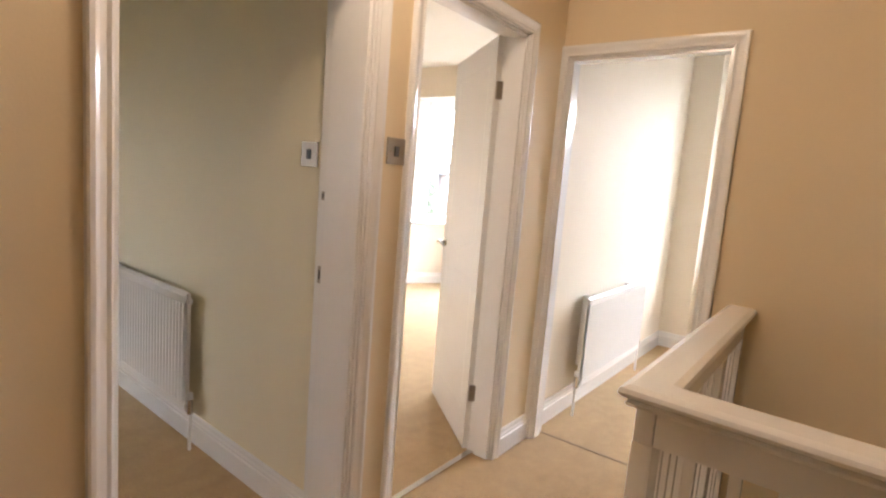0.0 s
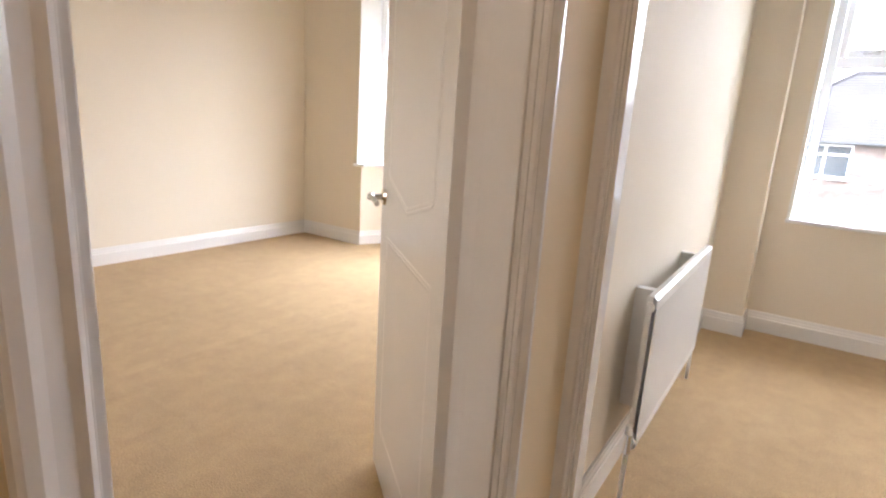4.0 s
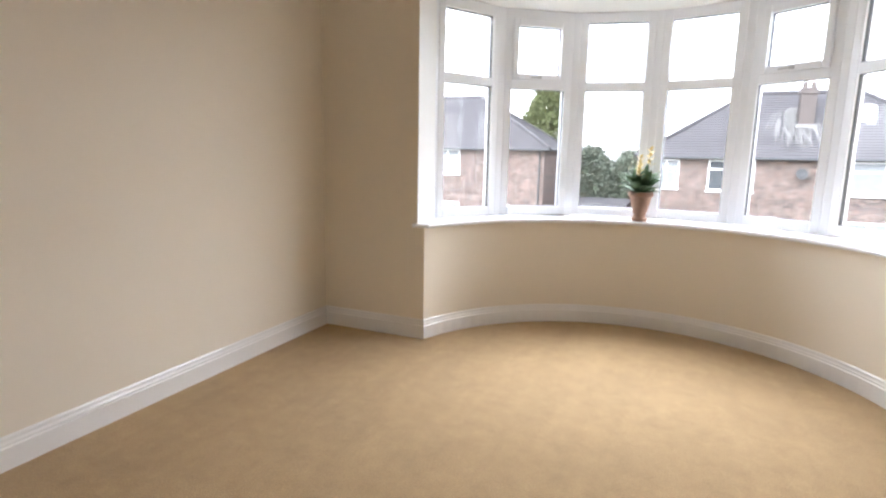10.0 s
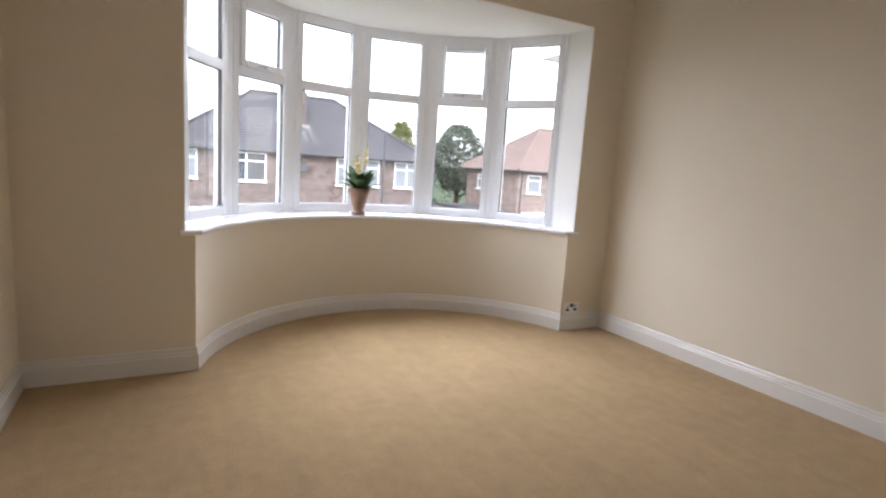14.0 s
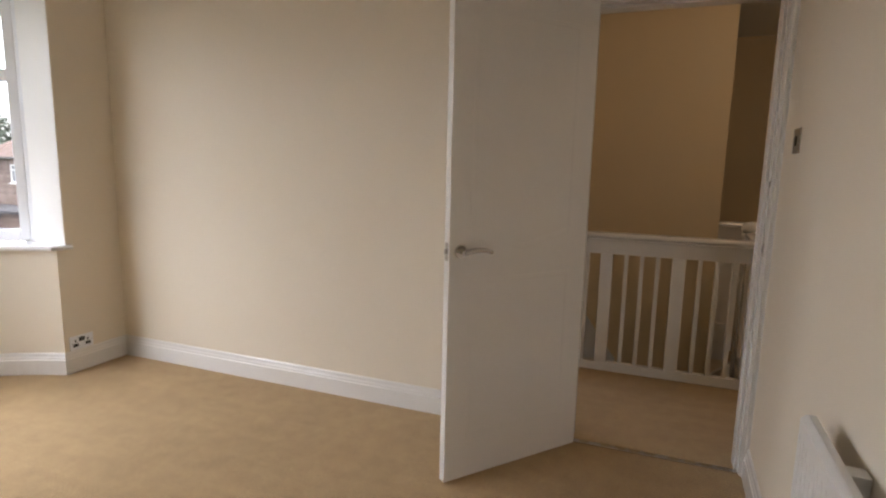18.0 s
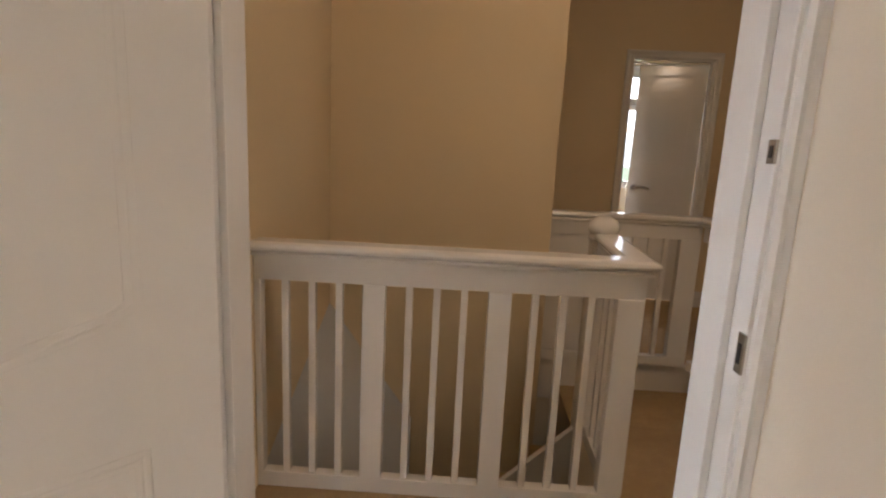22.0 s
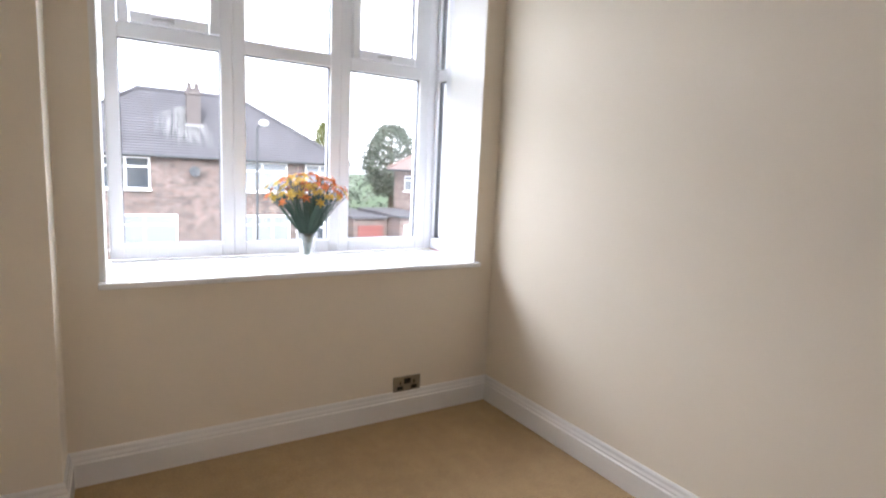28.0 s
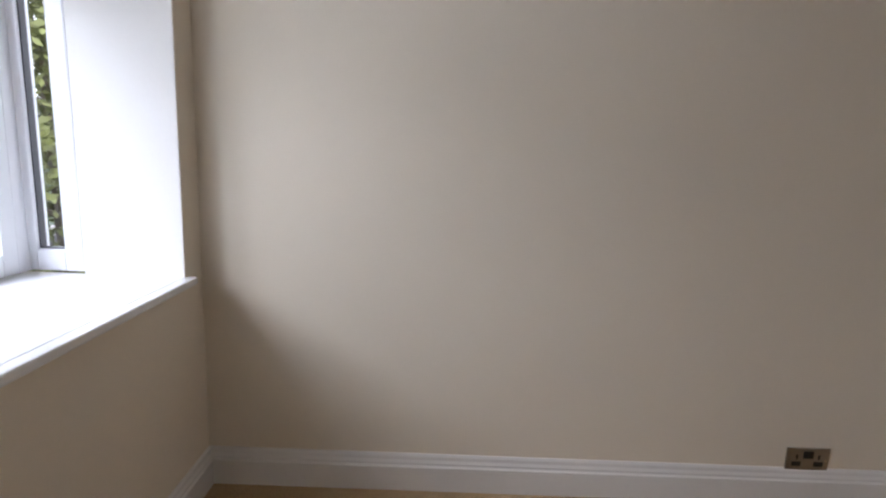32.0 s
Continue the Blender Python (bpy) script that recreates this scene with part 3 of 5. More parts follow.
# ---- windows ----
def window_light(win, p0, p1, z0, z1, zt, opener, post0=0.03, post1=0.03, depth=0.07):
    """One light between two corners: frame, transom, panes and, where there is one, a top-hung sash with its catch."""
    a, b = Vector((*p0, 0)), Vector((*p1, 0))
    L = (b - a).length
    ang = math.degrees(math.atan2(b.y - a.y, b.x - a.x))
    m = pose(a.x, a.y, 0, 0, 0, ang)
    fw, tw = 0.055, 0.062
    bm = bmesh.new()
    box(bm, post0, 0.0, z0, post0 + fw, depth, z1, 0.006, m)
    box(bm, L - post1 - fw, 0.0, z0, L - post1, depth, z1, 0.006, m)
    box(bm, post0 + fw, 0.0, z0, L - post1 - fw, depth, z0 + 0.065, 0.006, m)
    box(bm, post0 + fw, 0.0, z1 - 0.072, L - post1 - fw, depth, z1, 0.006, m)
    box(bm, post0 + fw, 0.0, zt - tw / 2, L - post1 - fw, depth, zt + tw / 2, 0.006, m)
    fr = part("window_frame", bm, M_UPVC, win)
    x0, x1 = post0 + fw, L - post1 - fw
    for q0, q1, top in ((z0 + 0.065, zt - tw / 2, False), (zt + tw / 2, z1 - 0.072, True)):
        ins = 0.0
        if top and opener:
            ins = 0.046
            bm = bmesh.new()
            for u0, u1, v0, v1 in ((x0, x0 + ins, q0, q1), (x1 - ins, x1, q0, q1), (x0 + ins, x1 - ins, q0, q0 + ins), (x0 + ins, x1 - ins, q1 - ins, q1)):
                box(bm, u0 + 0.002, -0.014, v0, u1 - 0.002, 0.05, v1, 0.006, m)
            sash = part("top_sash", bm, M_UPVC, win)
            c = (x0 + x1) / 2
            bm = bmesh.new()
            box(bm, c - 0.014, -0.024, q0 + 0.012, c + 0.014, -0.013, q0 + 0.034, 0.003, m)
            tube(bm, [m @ Vector(p) for p in ((c, -0.026, q0 + 0.022), (c - 0.02, -0.034, q0 + 0.020), (c - 0.055, -0.036, q0 + 0.018), (c - 0.072, -0.034, q0 + 0.016))], 0.006, 8)
            part("catch", bm, M_CATCH, sash, "small white window catch")
        bm = bmesh.new()
        for u0, u1, v0, v1 in ((x0 + ins, x0 + ins + 0.004, q0 + ins, q1 - ins), (x1 - ins - 0.004, x1 - ins, q0 + ins, q1 - ins), (x0 + ins + 0.004, x1 - ins - 0.004, q0 + ins, q0 + ins + 0.004), (x0 + ins + 0.004, x1 - ins - 0.004, q1 - ins - 0.004, q1 - ins)):
            box(bm, u0, 0.016, v0, u1, 0.040, v1, 0, m)
        part("gasket", bm, M_GREYGASKET, win, "thin dark glazing gasket")
        bm = bmesh.new()
        box(bm, x0 + ins + 0.001, 0.026, q0 + ins + 0.001, x1 - ins - 0.001, 0.030, q1 - ins - 0.001, 0, m)
        pane = part("pane", bm, M_GLASS, win, "clear glass pane")
        pane.visible_shadow = False
    return fr


window_1 = thing("window_1", "curved bay of six white framed lights with clear glass", "window", kind="structure")
for i in range(6):
    window_light(window_1, win_pts[i], win_pts[i + 1], SILL + 0.012, SOFFIT, 1.762, i in (1, 4), 0.026, 0.026)
for i, (x, y) in enumerate(win_pts):
    bm = bmesh.new()
    a = -a_win + 2 * a_win * i / 6
    mm = pose(x, y, 0, 0, 0, -math.degrees(a))
    w_p = 0.027
    box(bm, -w_p, -0.004, SILL + 0.008, w_p, 0.085, SOFFIT + 0.001, 0.008, mm)
    part("corner_post", bm, M_UPVC, window_1)
# plaster reveals of the bay and the board sill
for s in (-1, 1):
    bm = bmesh.new()
    x = BAYC + s * BAYW
    xe = win_pts[0][0] if s < 0 else win_pts[-1][0]
    box(bm, min(x - s * 0.004, x + s * 0.2), YB + 0.003, SILL - 0.03, max(x - s * 0.004, x + s * 0.2), 4.02, SOFFIT + 0.05)
    structure("reveal_bay", bm, M_CEIL, "white painted plaster reveal of the bay", "wall")
bm = bmesh.new()
n = 40
in_arc = arc(LOW_C, R_LOW - 0.03, -a_low * 0.995, a_low * 0.995, n)
out_arc = arc(WIN_C, R_WIN + 0.05, -a_win, a_win, n)
in_arc = [(BAYC - BAYW - 0.02, YB - 0.03)] + [(x, max(y, YB - 0.03)) for x, y in in_arc] + [(BAYC + BAYW + 0.02, YB - 0.03)]
out_arc = [(BAYC - BAYW - 0.02, YB + 0.004)] + out_arc + [(BAYC + BAYW + 0.02, YB + 0.004)]
rws = []
for (xi, yi), (xo, yo) in zip(in_arc, out_arc):
    d = Vector((xi - xo, yi - yo)).normalized()
    rws.append([bm.verts.new((xo, yo, SILL - 0.025)), bm.verts.new((xi, yi, SILL - 0.025)), bm.verts.new((xi + d.x * 0.006, yi + d.y * 0.006, SILL - 0.012)), bm.verts.new((xi, yi, SILL)), bm.verts.new((xo, yo, SILL))])
for a, b in zip(rws, rws[1:]):
    for i in range(5):
        j = (i + 1) % 5
        bm.faces.new((a[i], a[j], b[j], b[i]))
bm.faces.new(rws[0])
bm.faces.new(rws[-1])
part("window_sill", bm, M_SILL, window_1, "curved white window board")

# the straight house eaves on both sides of the bay
for x0, y0, x1, y1, z0 in ((-6.5, YB + 0.302, BAYC - BAYW - 0.16, 4.52, 2.205), (BAYC + BAYW + 0.16, YB + 0.302, 0.25, 4.52, 2.205), (0.20, 4.525, 2.70, 4.80, 2.36)):
    bm = bmesh.new()
    box(bm, x0, y0, z0, x1, y1, z0 + 0.05)
    box(bm, x0, y1 - 0.02, z0 + 0.05, x1, y1 + 0.02, z0 + 0.17, 0.004)
    structure("trim_eaves", bm, M_CATCH, "grey painted eaves board of the house", "eaves")

# box room: three lights to the front and one narrow one to the side of a square bay
YG, XG = 4.27, 2.085
window_2 = thing("window_2", "square bay window with three white framed front lights", "window", kind="structure")
ZT2, ZS2 = 1.735, 0.755
xs = [0.475, 0.998, 1.521, 2.040]
for i in range(3):
    window_light(window_2, (xs[i], YG), (xs[i + 1], YG), ZS2 + 0.006, 2.325, ZT2, i != 1, 0.012 if i == 0 else 0.0, 0.0)
window_light(window_2, (XG, YG + 0.04), (XG, YG - 0.165), ZS2 + 0.006, 2.325, ZT2, False, 0.005, 0.005, 0.06)
bm = bmesh.new()
box(bm, 2.041, YG + 0.002, ZS2 + 0.004, 2.150, YG + 0.085, 2.326, 0.004)
part("corner_post", bm, M_UPVC, window_2)
bm = bmesh.new()
box(bm, BWX0 - 0.004, YBN - 0.028, ZS2 - 0.024, BWX1 + 0.022, YBN + 0.01, ZS2, 0.006)
box(bm, BWX0 - 0.004, YBN + 0.010, ZS2 - 0.024, BWX1 + 0.006, YG + 0.04, ZS2 - 0.0005)
part("window_sill", bm, M_SILL, window_2, "deep white gloss window board")
bm = bmesh.new()
box(bm, BWX1 - 0.004, YBN + 0.002, ZS2 - 0.02, BWX1 + 0.2, YG - 0.166, 2.34)
structure("reveal_box_bay", bm, M_CEIL, "white painted plaster reveal beside the window", "wall")
bm = bmesh.new()
box(bm, BWX0 - 0.2, YBN + 0.002, ZS2 - 0.02, BWX0 + 0.021, YG + 0.075, 2.34)
structure("reveal_box_bay", bm, M_CEIL, "white painted plaster reveal beside the window", "wall")
bm = bmesh.new()
box(bm, 0.3, 4.02, -3.4, 2.20, YG + 0.08, ZS2 - 0.03)
structure("wall_box_bay_outside", bm, M_WALL, "outer wall under the square bay window", "wall")

# back bedroom and bathroom windows, seen as light alone
for nm, x0, x1, y, z0, z1 in (("window_3", -3.3, -2.5, -3.65, 1.0, 2.1),):
    wd = thing(nm, "white framed window in the back bedroom", "window", kind="structure")
    window_light(wd, (x1, y), ((x0 + x1) / 2, y), z0, z1, 1.75, True, 0, 0)
    window_light(wd, ((x0 + x1) / 2, y), (x0, y), z0, z1, 1.75, False, 0, 0)
wd = thing("window_4", "white framed window in the bathroom", "window", kind="structure")
window_light(wd, (4.85, -0.6), (4.85, -1.5), 0.9, 2.1, 1.7, True, 0, 0)


# ---- balustrades ----
def balustrade(label, p0, p1, groups, top=0.902, ends=(0.0, 0.058), bend=None, cap=True):
    """A painted balustrade from p0 to p1: moulded cap, fascia, bottom rail, wide posts and thin balusters between them."""
    b = thing("balustrade", label, "balustrade", "landing balustrades")
    a, c = Vector((*p0, 0)), Vector((*p1, 0))
    L = (c - a).length
    m = Matrix.Translation(a) @ pose(0, 0, 0, 0, 0, math.degrees(math.atan2(c.y - a.y, c.x - a.x)))
    b.matrix_world = m
    z_open, z_bot = 0.772, 0.062
    bm = bmesh.new()
    half = [(0.040, -0.046), (0.043, -0.038), (0.036, -0.031), (0.052, -0.024), (0.058, -0.014), (0.054, -0.004), (0.036, 0.003)]
    prof = [(-u, v) for u, v in half] + half[::-1]
    way = [Vector((-ends[0], 0, top)), Vector((L + ends[1], 0, top))]
    if bend:
        q = m.inverted() @ Vector((*bend, 0))
        way = [way[0], Vector((L - 0.021, 0, top)), Vector((q.x, q.y, top))]
    if cap:
        sweep(bm, way, (0, 0, 1), prof)
        part("handrail", bm, M_GLOSS, b)
    else:
        bm.free()
    bm = bmesh.new()
    box(bm, 0, -0.021, z_open, L, 0.021, top - 0.043, 0.002)
    part("top_rail", bm, M_GLOSS, b)
    bm = bmesh.new()
    box(bm, 0, -0.021, 0.004, L, 0.021, z_bot, 0.002)
    part("bottom_rail", bm, M_GLOSS, b)
    x = 0.0
    for kind, w_ in groups:
        if kind == "post":
            bm = bmesh.new()
            box(bm, x, -0.023, z_bot, x + w_, 0.023, z_open, 0.003)
            part("post", bm, M_GLOSS, b)
        elif kind == "panel":
            bm = bmesh.new()
            box(bm, x, -0.010, z_bot, x + w_, 0.010, z_open)
            part("panel", bm, M_GLOSS, b)
        else:
            nb = kind
            bw = 0.024
            gap = (w_ - nb * bw) / (nb + 1)
            for k in range(nb):
                u = x + gap * (k + 1) + bw * k
                bm = bmesh.new()
                box(bm, u, -0.012, z_bot, u + bw, 0.012, z_open, 0.002)
                part("baluster", bm, M_GLOSS, b)
        x += w_
    return b


XBAL = 1.030
balustrade("white painted balustrade with thin square balusters", (XBAL, YBS0 - 0.001), (XBAL, -0.215),
           [("post", 0.022), (3, 0.345), ("post", 0.076), (3, 0.345), ("post", 0.076), (3, 0.345), ("post", 0.086)], bend=(1.56, -0.225))
balustrade("short white painted balustrade at the head of the stairs", (XBAL + 0.024, -0.194), (1.56, -0.205), [(4, 0.42), ("post", 0.086)], cap=False)
balustrade("white painted balustrade on the far side of the stairs", (XFAR, -0.07), (XFAR, -0.975), [("panel", 0.32), ("post", 0.05), (4, 0.42), ("post", 0.115)])
balustrade("white painted balustrade beside the stairs", (XFAR - 0.059, -0.985), (1.69, -1.135), [(7, 0.60), ("post", 0.065)], ends=(-0.003, 0.0))


def newel(label, x, y, h):
    b = thing("newel_post", label, "newel post", m=pose(x, y, 0))
    bm = bmesh.new()
    box(bm, -0.048, -0.048, -0.40, 0.048, 0.048, h - 0.085, 0.006)
    part("post", bm, M_GLOSS, b)
    bm = bmesh.new()
    lathe(bm, [(0, -0.01), (0.058, -0.01), (0.063, 0.0), (0.060, 0.010), (0.052, 0.016), (0.062, 0.028), (0.068, 0.043), (0.064, 0.062), (0.050, 0.080), (0.026, 0.092), (0, 0.095)], 24, Matrix.Translation((0, 0, h - 0.085)))
    part("cap", bm, M_GLOSS, b, "rounded white newel cap", smooth=True)


newel("white painted newel post with a rounded cap", 1.605, -0.215, 0.965)
newel("white painted newel post at the end of the balustrade", 1.645, -1.145, 0.965)

# ---- stairs ----
st = thing("staircase", "carpeted staircase with white strings going down from the landing", "staircase", kind="structure")
bm = bmesh.new()
box(bm, 1.60, -1.16, -0.60, XFAR + 0.04, -0.24, -0.18, 0.012)
part("quarter_landing", bm, M_CARPET, st)
for i in range(7):
    bm = bmesh.new()
    box(bm, 1.62, -0.25 + 0.19 * i, -0.80 - 0.18 * i, XS, -0.04 + 0.19 * i, -0.18 - 0.18 * (i + 1), 0.012)
    part("step", bm, M_CARPET, st)
bm = bmesh.new()
vs = [(-0.20, 0.02), (1.07, -1.18), (1.07, -1.50), (-0.20, -0.30)]
a = [bm.verts.new((1.585, y, z)) for y, z in vs]
b = [bm.verts.new((1.62, y, z)) for y, z in vs]
bm.faces.new(a)
bm.faces.new(b[::-1])
for i in range(4):
    j = (i + 1) % 4
    bm.faces.new((a[i], a[j], b[j], b[i]))
part("string", bm, M_GLOSS, st, "white painted stair string")
# lighter cream than the landing's tan, in place of daylight from the hall
w = bmesh.new()
box(w, 1.00, -0.24, -3.4, 1.055, YBS0, -0.002)
box(w, 1.055, -0.24, -3.4, 1.60, -0.19, -0.002)
structure("wall_stairwell", w, M_WALL, "wall below the landing edge, its lighter cream standing in for hall light", "wall")
w = bmesh.new()
box(w, XFAR + 0.04, -1.16, -3.4, XFAR + 0.10, -0.06, -0.25)
box(w, 1.60, -1.22, -3.4, XFAR + 0.10, -1.16, -0.25)
structure("wall_stairwell_far", w, M_WALL, "wall below the far landing edge, its lighter cream standing in for hall light", "wall")
w = bmesh.new()
box(w, XFAR + 0.022, -1.158, -0.27, XFAR + 0.038, -0.062, -0.002, 0.002)
box(w, 1.622, -1.158, -0.27, XFAR + 0.02, -1.142, -0.002, 0.002)
structure("trim_stair_edge", w, M_GLOSS, "white painted apron board along the stair opening", "trim")
w = bmesh.new()
box(w, 0.90, -1.22, -3.4, 0.998, YBS1, -0.26)
box(w, 0.998, -1.22, -3.4, 1.598, -1.16, -0.26)
structure("wall_hall_side", w, M_WALL, "wall of the hall below, its lighter cream standing in for hall light", "wall")
w = bmesh.new()
box(w, 0.9, -1.3, -3.5, 2.6, YBS1, -3.4)
structure("floor_hall", w, M_CARPET, "carpet of the hall below", "floor")
w = bmesh.new()
# the grey paints in cool daylight that comes up from the hall
M_BULK = mat("cool_daylit_paint", (0.60, 0.62, 0.64), 0.7, 0.02)
vs = [(YBS0 + 0.01, 0.10), (0.62, -0.55), (0.62, -1.2), (YBS0 + 0.01, -1.2)]
a = [w.verts.new((1.056, y, z - 0.06)) for y, z in vs]
b = [w.verts.new((XS, y, z + 0.30)) for y, z in vs]
w.faces.new(a)
w.faces.new(b[::-1])
for i in range(4):
    j = (i + 1) % 4
    w.faces.new((a[i], a[j], b[j], b[i]))
structure("wall_hall", w, M_BULK, "sloping bulkhead over the stairs with cool daylight put into its grey", "wall")


# ---- radiators ----
def radiator(label, m, length, height=0.58, flutes=True, z0=0.17, gap=0.0):
    """A flat panel radiator along x; its back is at y = 0 and its front at y = 0.075 + gap."""
    yv = 0.057 + gap
    r = thing("radiator", label, "radiator", "panel radiators", m=m)
    z1 = z0 + height
    bm = bmesh.new()
    npl = int(length / 0.033)
    vs0, vs1 = [], []
    prof = [(0.0, 0.0)]
    step = length / npl
    for k in range(npl):
        x = k * step
        prof += [(x + step * 0.30, 0.0), (x + step * 0.38, -0.004), (x + step * 0.62, -0.004), (x + step * 0.70, 0.0)] if flutes else []
    prof.append((length, 0.0))
    rows_ = []
    for z, dy in ((z0, -0.012), (z0 + 0.012, 0.0), (z0 + 0.045, 0.0), (z0 + 0.05, 1.0), (z1 - 0.05, 1.0), (z1 - 0.045, 0.0), (z1 - 0.012, 0.0), (z1, -0.012)):
        rows_.append([bm.verts.new((x, 0.075 + gap + (d if dy == 1.0 else dy), z)) for x, d in prof])
    for a, b in zip(rows_, rows_[1:]):
        for i in range(len(a) - 1):
            bm.faces.new((a[i], a[i + 1], b[i + 1], b[i]))
    box(bm, 0.0, 0.045 + gap, z0, length, 0.062 + gap, z1, 0.003)
    part("panel", bm, M_RAD, r)
    for x in (0.0, length):
        for z in (z0 + 0.035, z1 - 0.035):
            bm = bmesh.new()
            s = -1 if x == 0 else 1
            cyl(bm, (x, yv, z), (x + s * 0.012, yv, z), 0.016, 0.016, 14)
            cyl(bm, (x + s * 0.012, yv, z), (x + s * 0.020, yv, z), 0.009, 0.009, 8)
            part("end_plug", bm, M_RAD, r, "round radiator end plug")
    for x in (length * 0.15, length * 0.85):
        bm = bmesh.new()
        box(bm, x - 0.02, 0.0, z0 + 0.08, x + 0.02, 0.046 + gap, z1 - 0.02, 0.002)
        part("bracket", bm, M_RAD, r, "wall bracket behind the panel")
    for s, x in ((-1, 0.0), (1, length)):
        bm = bmesh.new()
        xv = x + s * 0.035
        cyl(bm, (x, yv, z0 + 0.035), (xv, yv, z0 + 0.035), 0.009, 0.009, 10)
        cyl(bm, (xv, yv, z0 + 0.005), (xv, yv, z0 + 0.075), 0.013, 0.011, 14)
        valve = part("valve", bm, M_CHROME, r, "chrome radiator valve")
        bm = bmesh.new()
        cyl(bm, (xv, yv, z0 + 0.075), (xv, yv, z0 + 0.105), 0.014, 0.011, 14)
        part("valve_cap", bm, M_RAD, valve, "small white valve cap")
        bm = bmesh.new()
        cyl(bm, (xv, yv, 0.0), (xv, yv, z0 + 0.008), 0.0075, 0.0075, 10)
        part("pipe", bm, M_RAD, r, "white painted pipe into the carpet")
    return r


radiator("white panel radiator on the bedroom wall", pose(RB1[0], YS + SKEW * (XE - RB1[0]), 0, 0, 0, -math.degrees(math.atan(SKEW))), RB1[1] - RB1[0], 0.56, z0=0.195)
radiator("white panel radiator on the small bedroom wall", pose(XBW + 0.0, 2.66, 0, 0, 0, -90), 1.10, 0.54, gap=0.03)
radiator("white panel radiator on the back bedroom wall", pose(-0.97, YP + SKEW * (XR + 0.97), 0, 0, 0, 180 - math.degrees(math.atan(SKEW))), 1.10, 0.56)


# ---- sockets and switches ----
def plate_thing(name, label, cat, m, w, h, white=False, kind="socket"):
    """A wall plate in the xz plane that faces -y."""
    p = thing(name, label, cat, m=m)
    bm = bmesh.new()
    box(bm, -w / 2, -0.006, -h / 2, w / 2, 0.0, h / 2, 0.002)
    part("plate", bm, M_UPVC if white else M_STEEL, p)
    if kind == "socket":
        for s in (-1, 1):
            bm = bmesh.new()
            cx = s * w * 0.26
            box(bm, cx - 0.0035, -0.0075, 0.002, cx + 0.0035, -0.005, 0.020, 0.0005)
            box(bm, cx - 0.016, -0.0075, -0.022, cx - 0.006, -0.005, -0.014, 0.0005)
            box(bm, cx + 0.006, -0.0075, -0.022, cx + 0.016, -0.005, -0.014, 0.0005)
            box(bm, cx - 0.016, -0.007, -0.024, cx + 0.016, -0.0055, -0.006, 0.0005)
            part("outlet", bm, M_BLACK, p, "black three pin outlet")
        for s in (-1, 1):
            bm = bmesh.new()
            box(bm, s * 0.009 - 0.008, -0.010, 0.006, s * 0.009 + 0.008, -0.005, 0.032, 0.001)
            part("rocker", bm, M_BLACK, p, "black rocker switch")
    else:
        bm = bmesh.new()
        box(bm, -0.011, -0.010, -0.017, 0.011, -0.005, 0.017, 0.002)
        part("rocker", bm, M_BLACK, p, "black rocker switch")
    for s in (-1, 1):
        bm = bmesh.new()
        cyl(bm, (s * (w / 2 - 0.013), -0.005, 0), (s * (w / 2 - 0.013), -0.0075, 0), 0.0035, 0.003, 10)
        part("screw", bm, M_CHROME, p, "small plate screw")
    return p


plate_thing("double_socket", "white double power socket low on the bay wall", "socket", pose(-0.290, YB, 0.176), 0.147, 0.086, True)
plate_thing("double_socket", "brushed steel double power socket above the skirting", "socket", pose(1.713, YBN, 0.160), 0.147, 0.086)
plate_thing("double_socket", "brushed steel double power socket above the skirting", "socket", pose(XBE, 1.733, 0.165, 0, 0, -90), 0.147, 0.086)
plate_thing("light_switch", "brushed steel light switch beside the bedroom door", "switch", pose(-0.295, YS + SKEW * (XE + 0.295), 1.402, 0, 0, 180), 0.086, 0.086, kind="switch")
plate_thing("light_switch", "brushed steel light switch in the back bedroom", "switch", pose(-0.205, YP + SKEW * 0.10, 1.377), 0.086, 0.086, kind="switch")
plate_thing("light_switch", "brushed steel light switch on the landing", "switch", pose(XL, -0.090, 1.405, 0, 0, 90), 0.086, 0.086, kind="switch")
plate_thing("light_switch", "steel light switch beside the bathroom door", "switch", pose(XEXT, -1.746, 1.29, 0, 0, -90), 0.086, 0.086, kind="switch")


# ---- plant and flowers ----
def leaf_mesh(bm, base, way, up, length, width, curl=0.4, n=6, fold=0.15):
    """A pointed blade from base along way, bending down, creased along its middle."""
    way, up = Vector(way).normalized(), Vector(up).normalized()
    side = way.cross(up).normalized()
    rows_ = []
    for i in range(n + 1):
        f = i / n
        c = Vector(base) + way * (length * f) + up * (length * (0.35 * f - curl * f * f))
        w_ = width * (math.sin(math.pi * min(1, 0.12 + 0.88 * f) ** 0.8)) if i < n else 0.0008
        w_ = max(w_, 0.0008)
        rows_.append([bm.verts.new(c - side * w_ / 2 + up * fold * w_), bm.verts.new(c), bm.verts.new(c + side * w_ / 2 + up * fold * w_)])
    for a, b in zip(rows_, rows_[1:]):
        bm.faces.new((a[0], a[1], b[1], b[0]))
        bm.faces.new((a[1], a[2], b[2], b[1]))


def thick(ob, t=0.0008):
    md = ob.modifiers.new("thickness", 'SOLIDIFY')
    md.thickness = t
    return ob


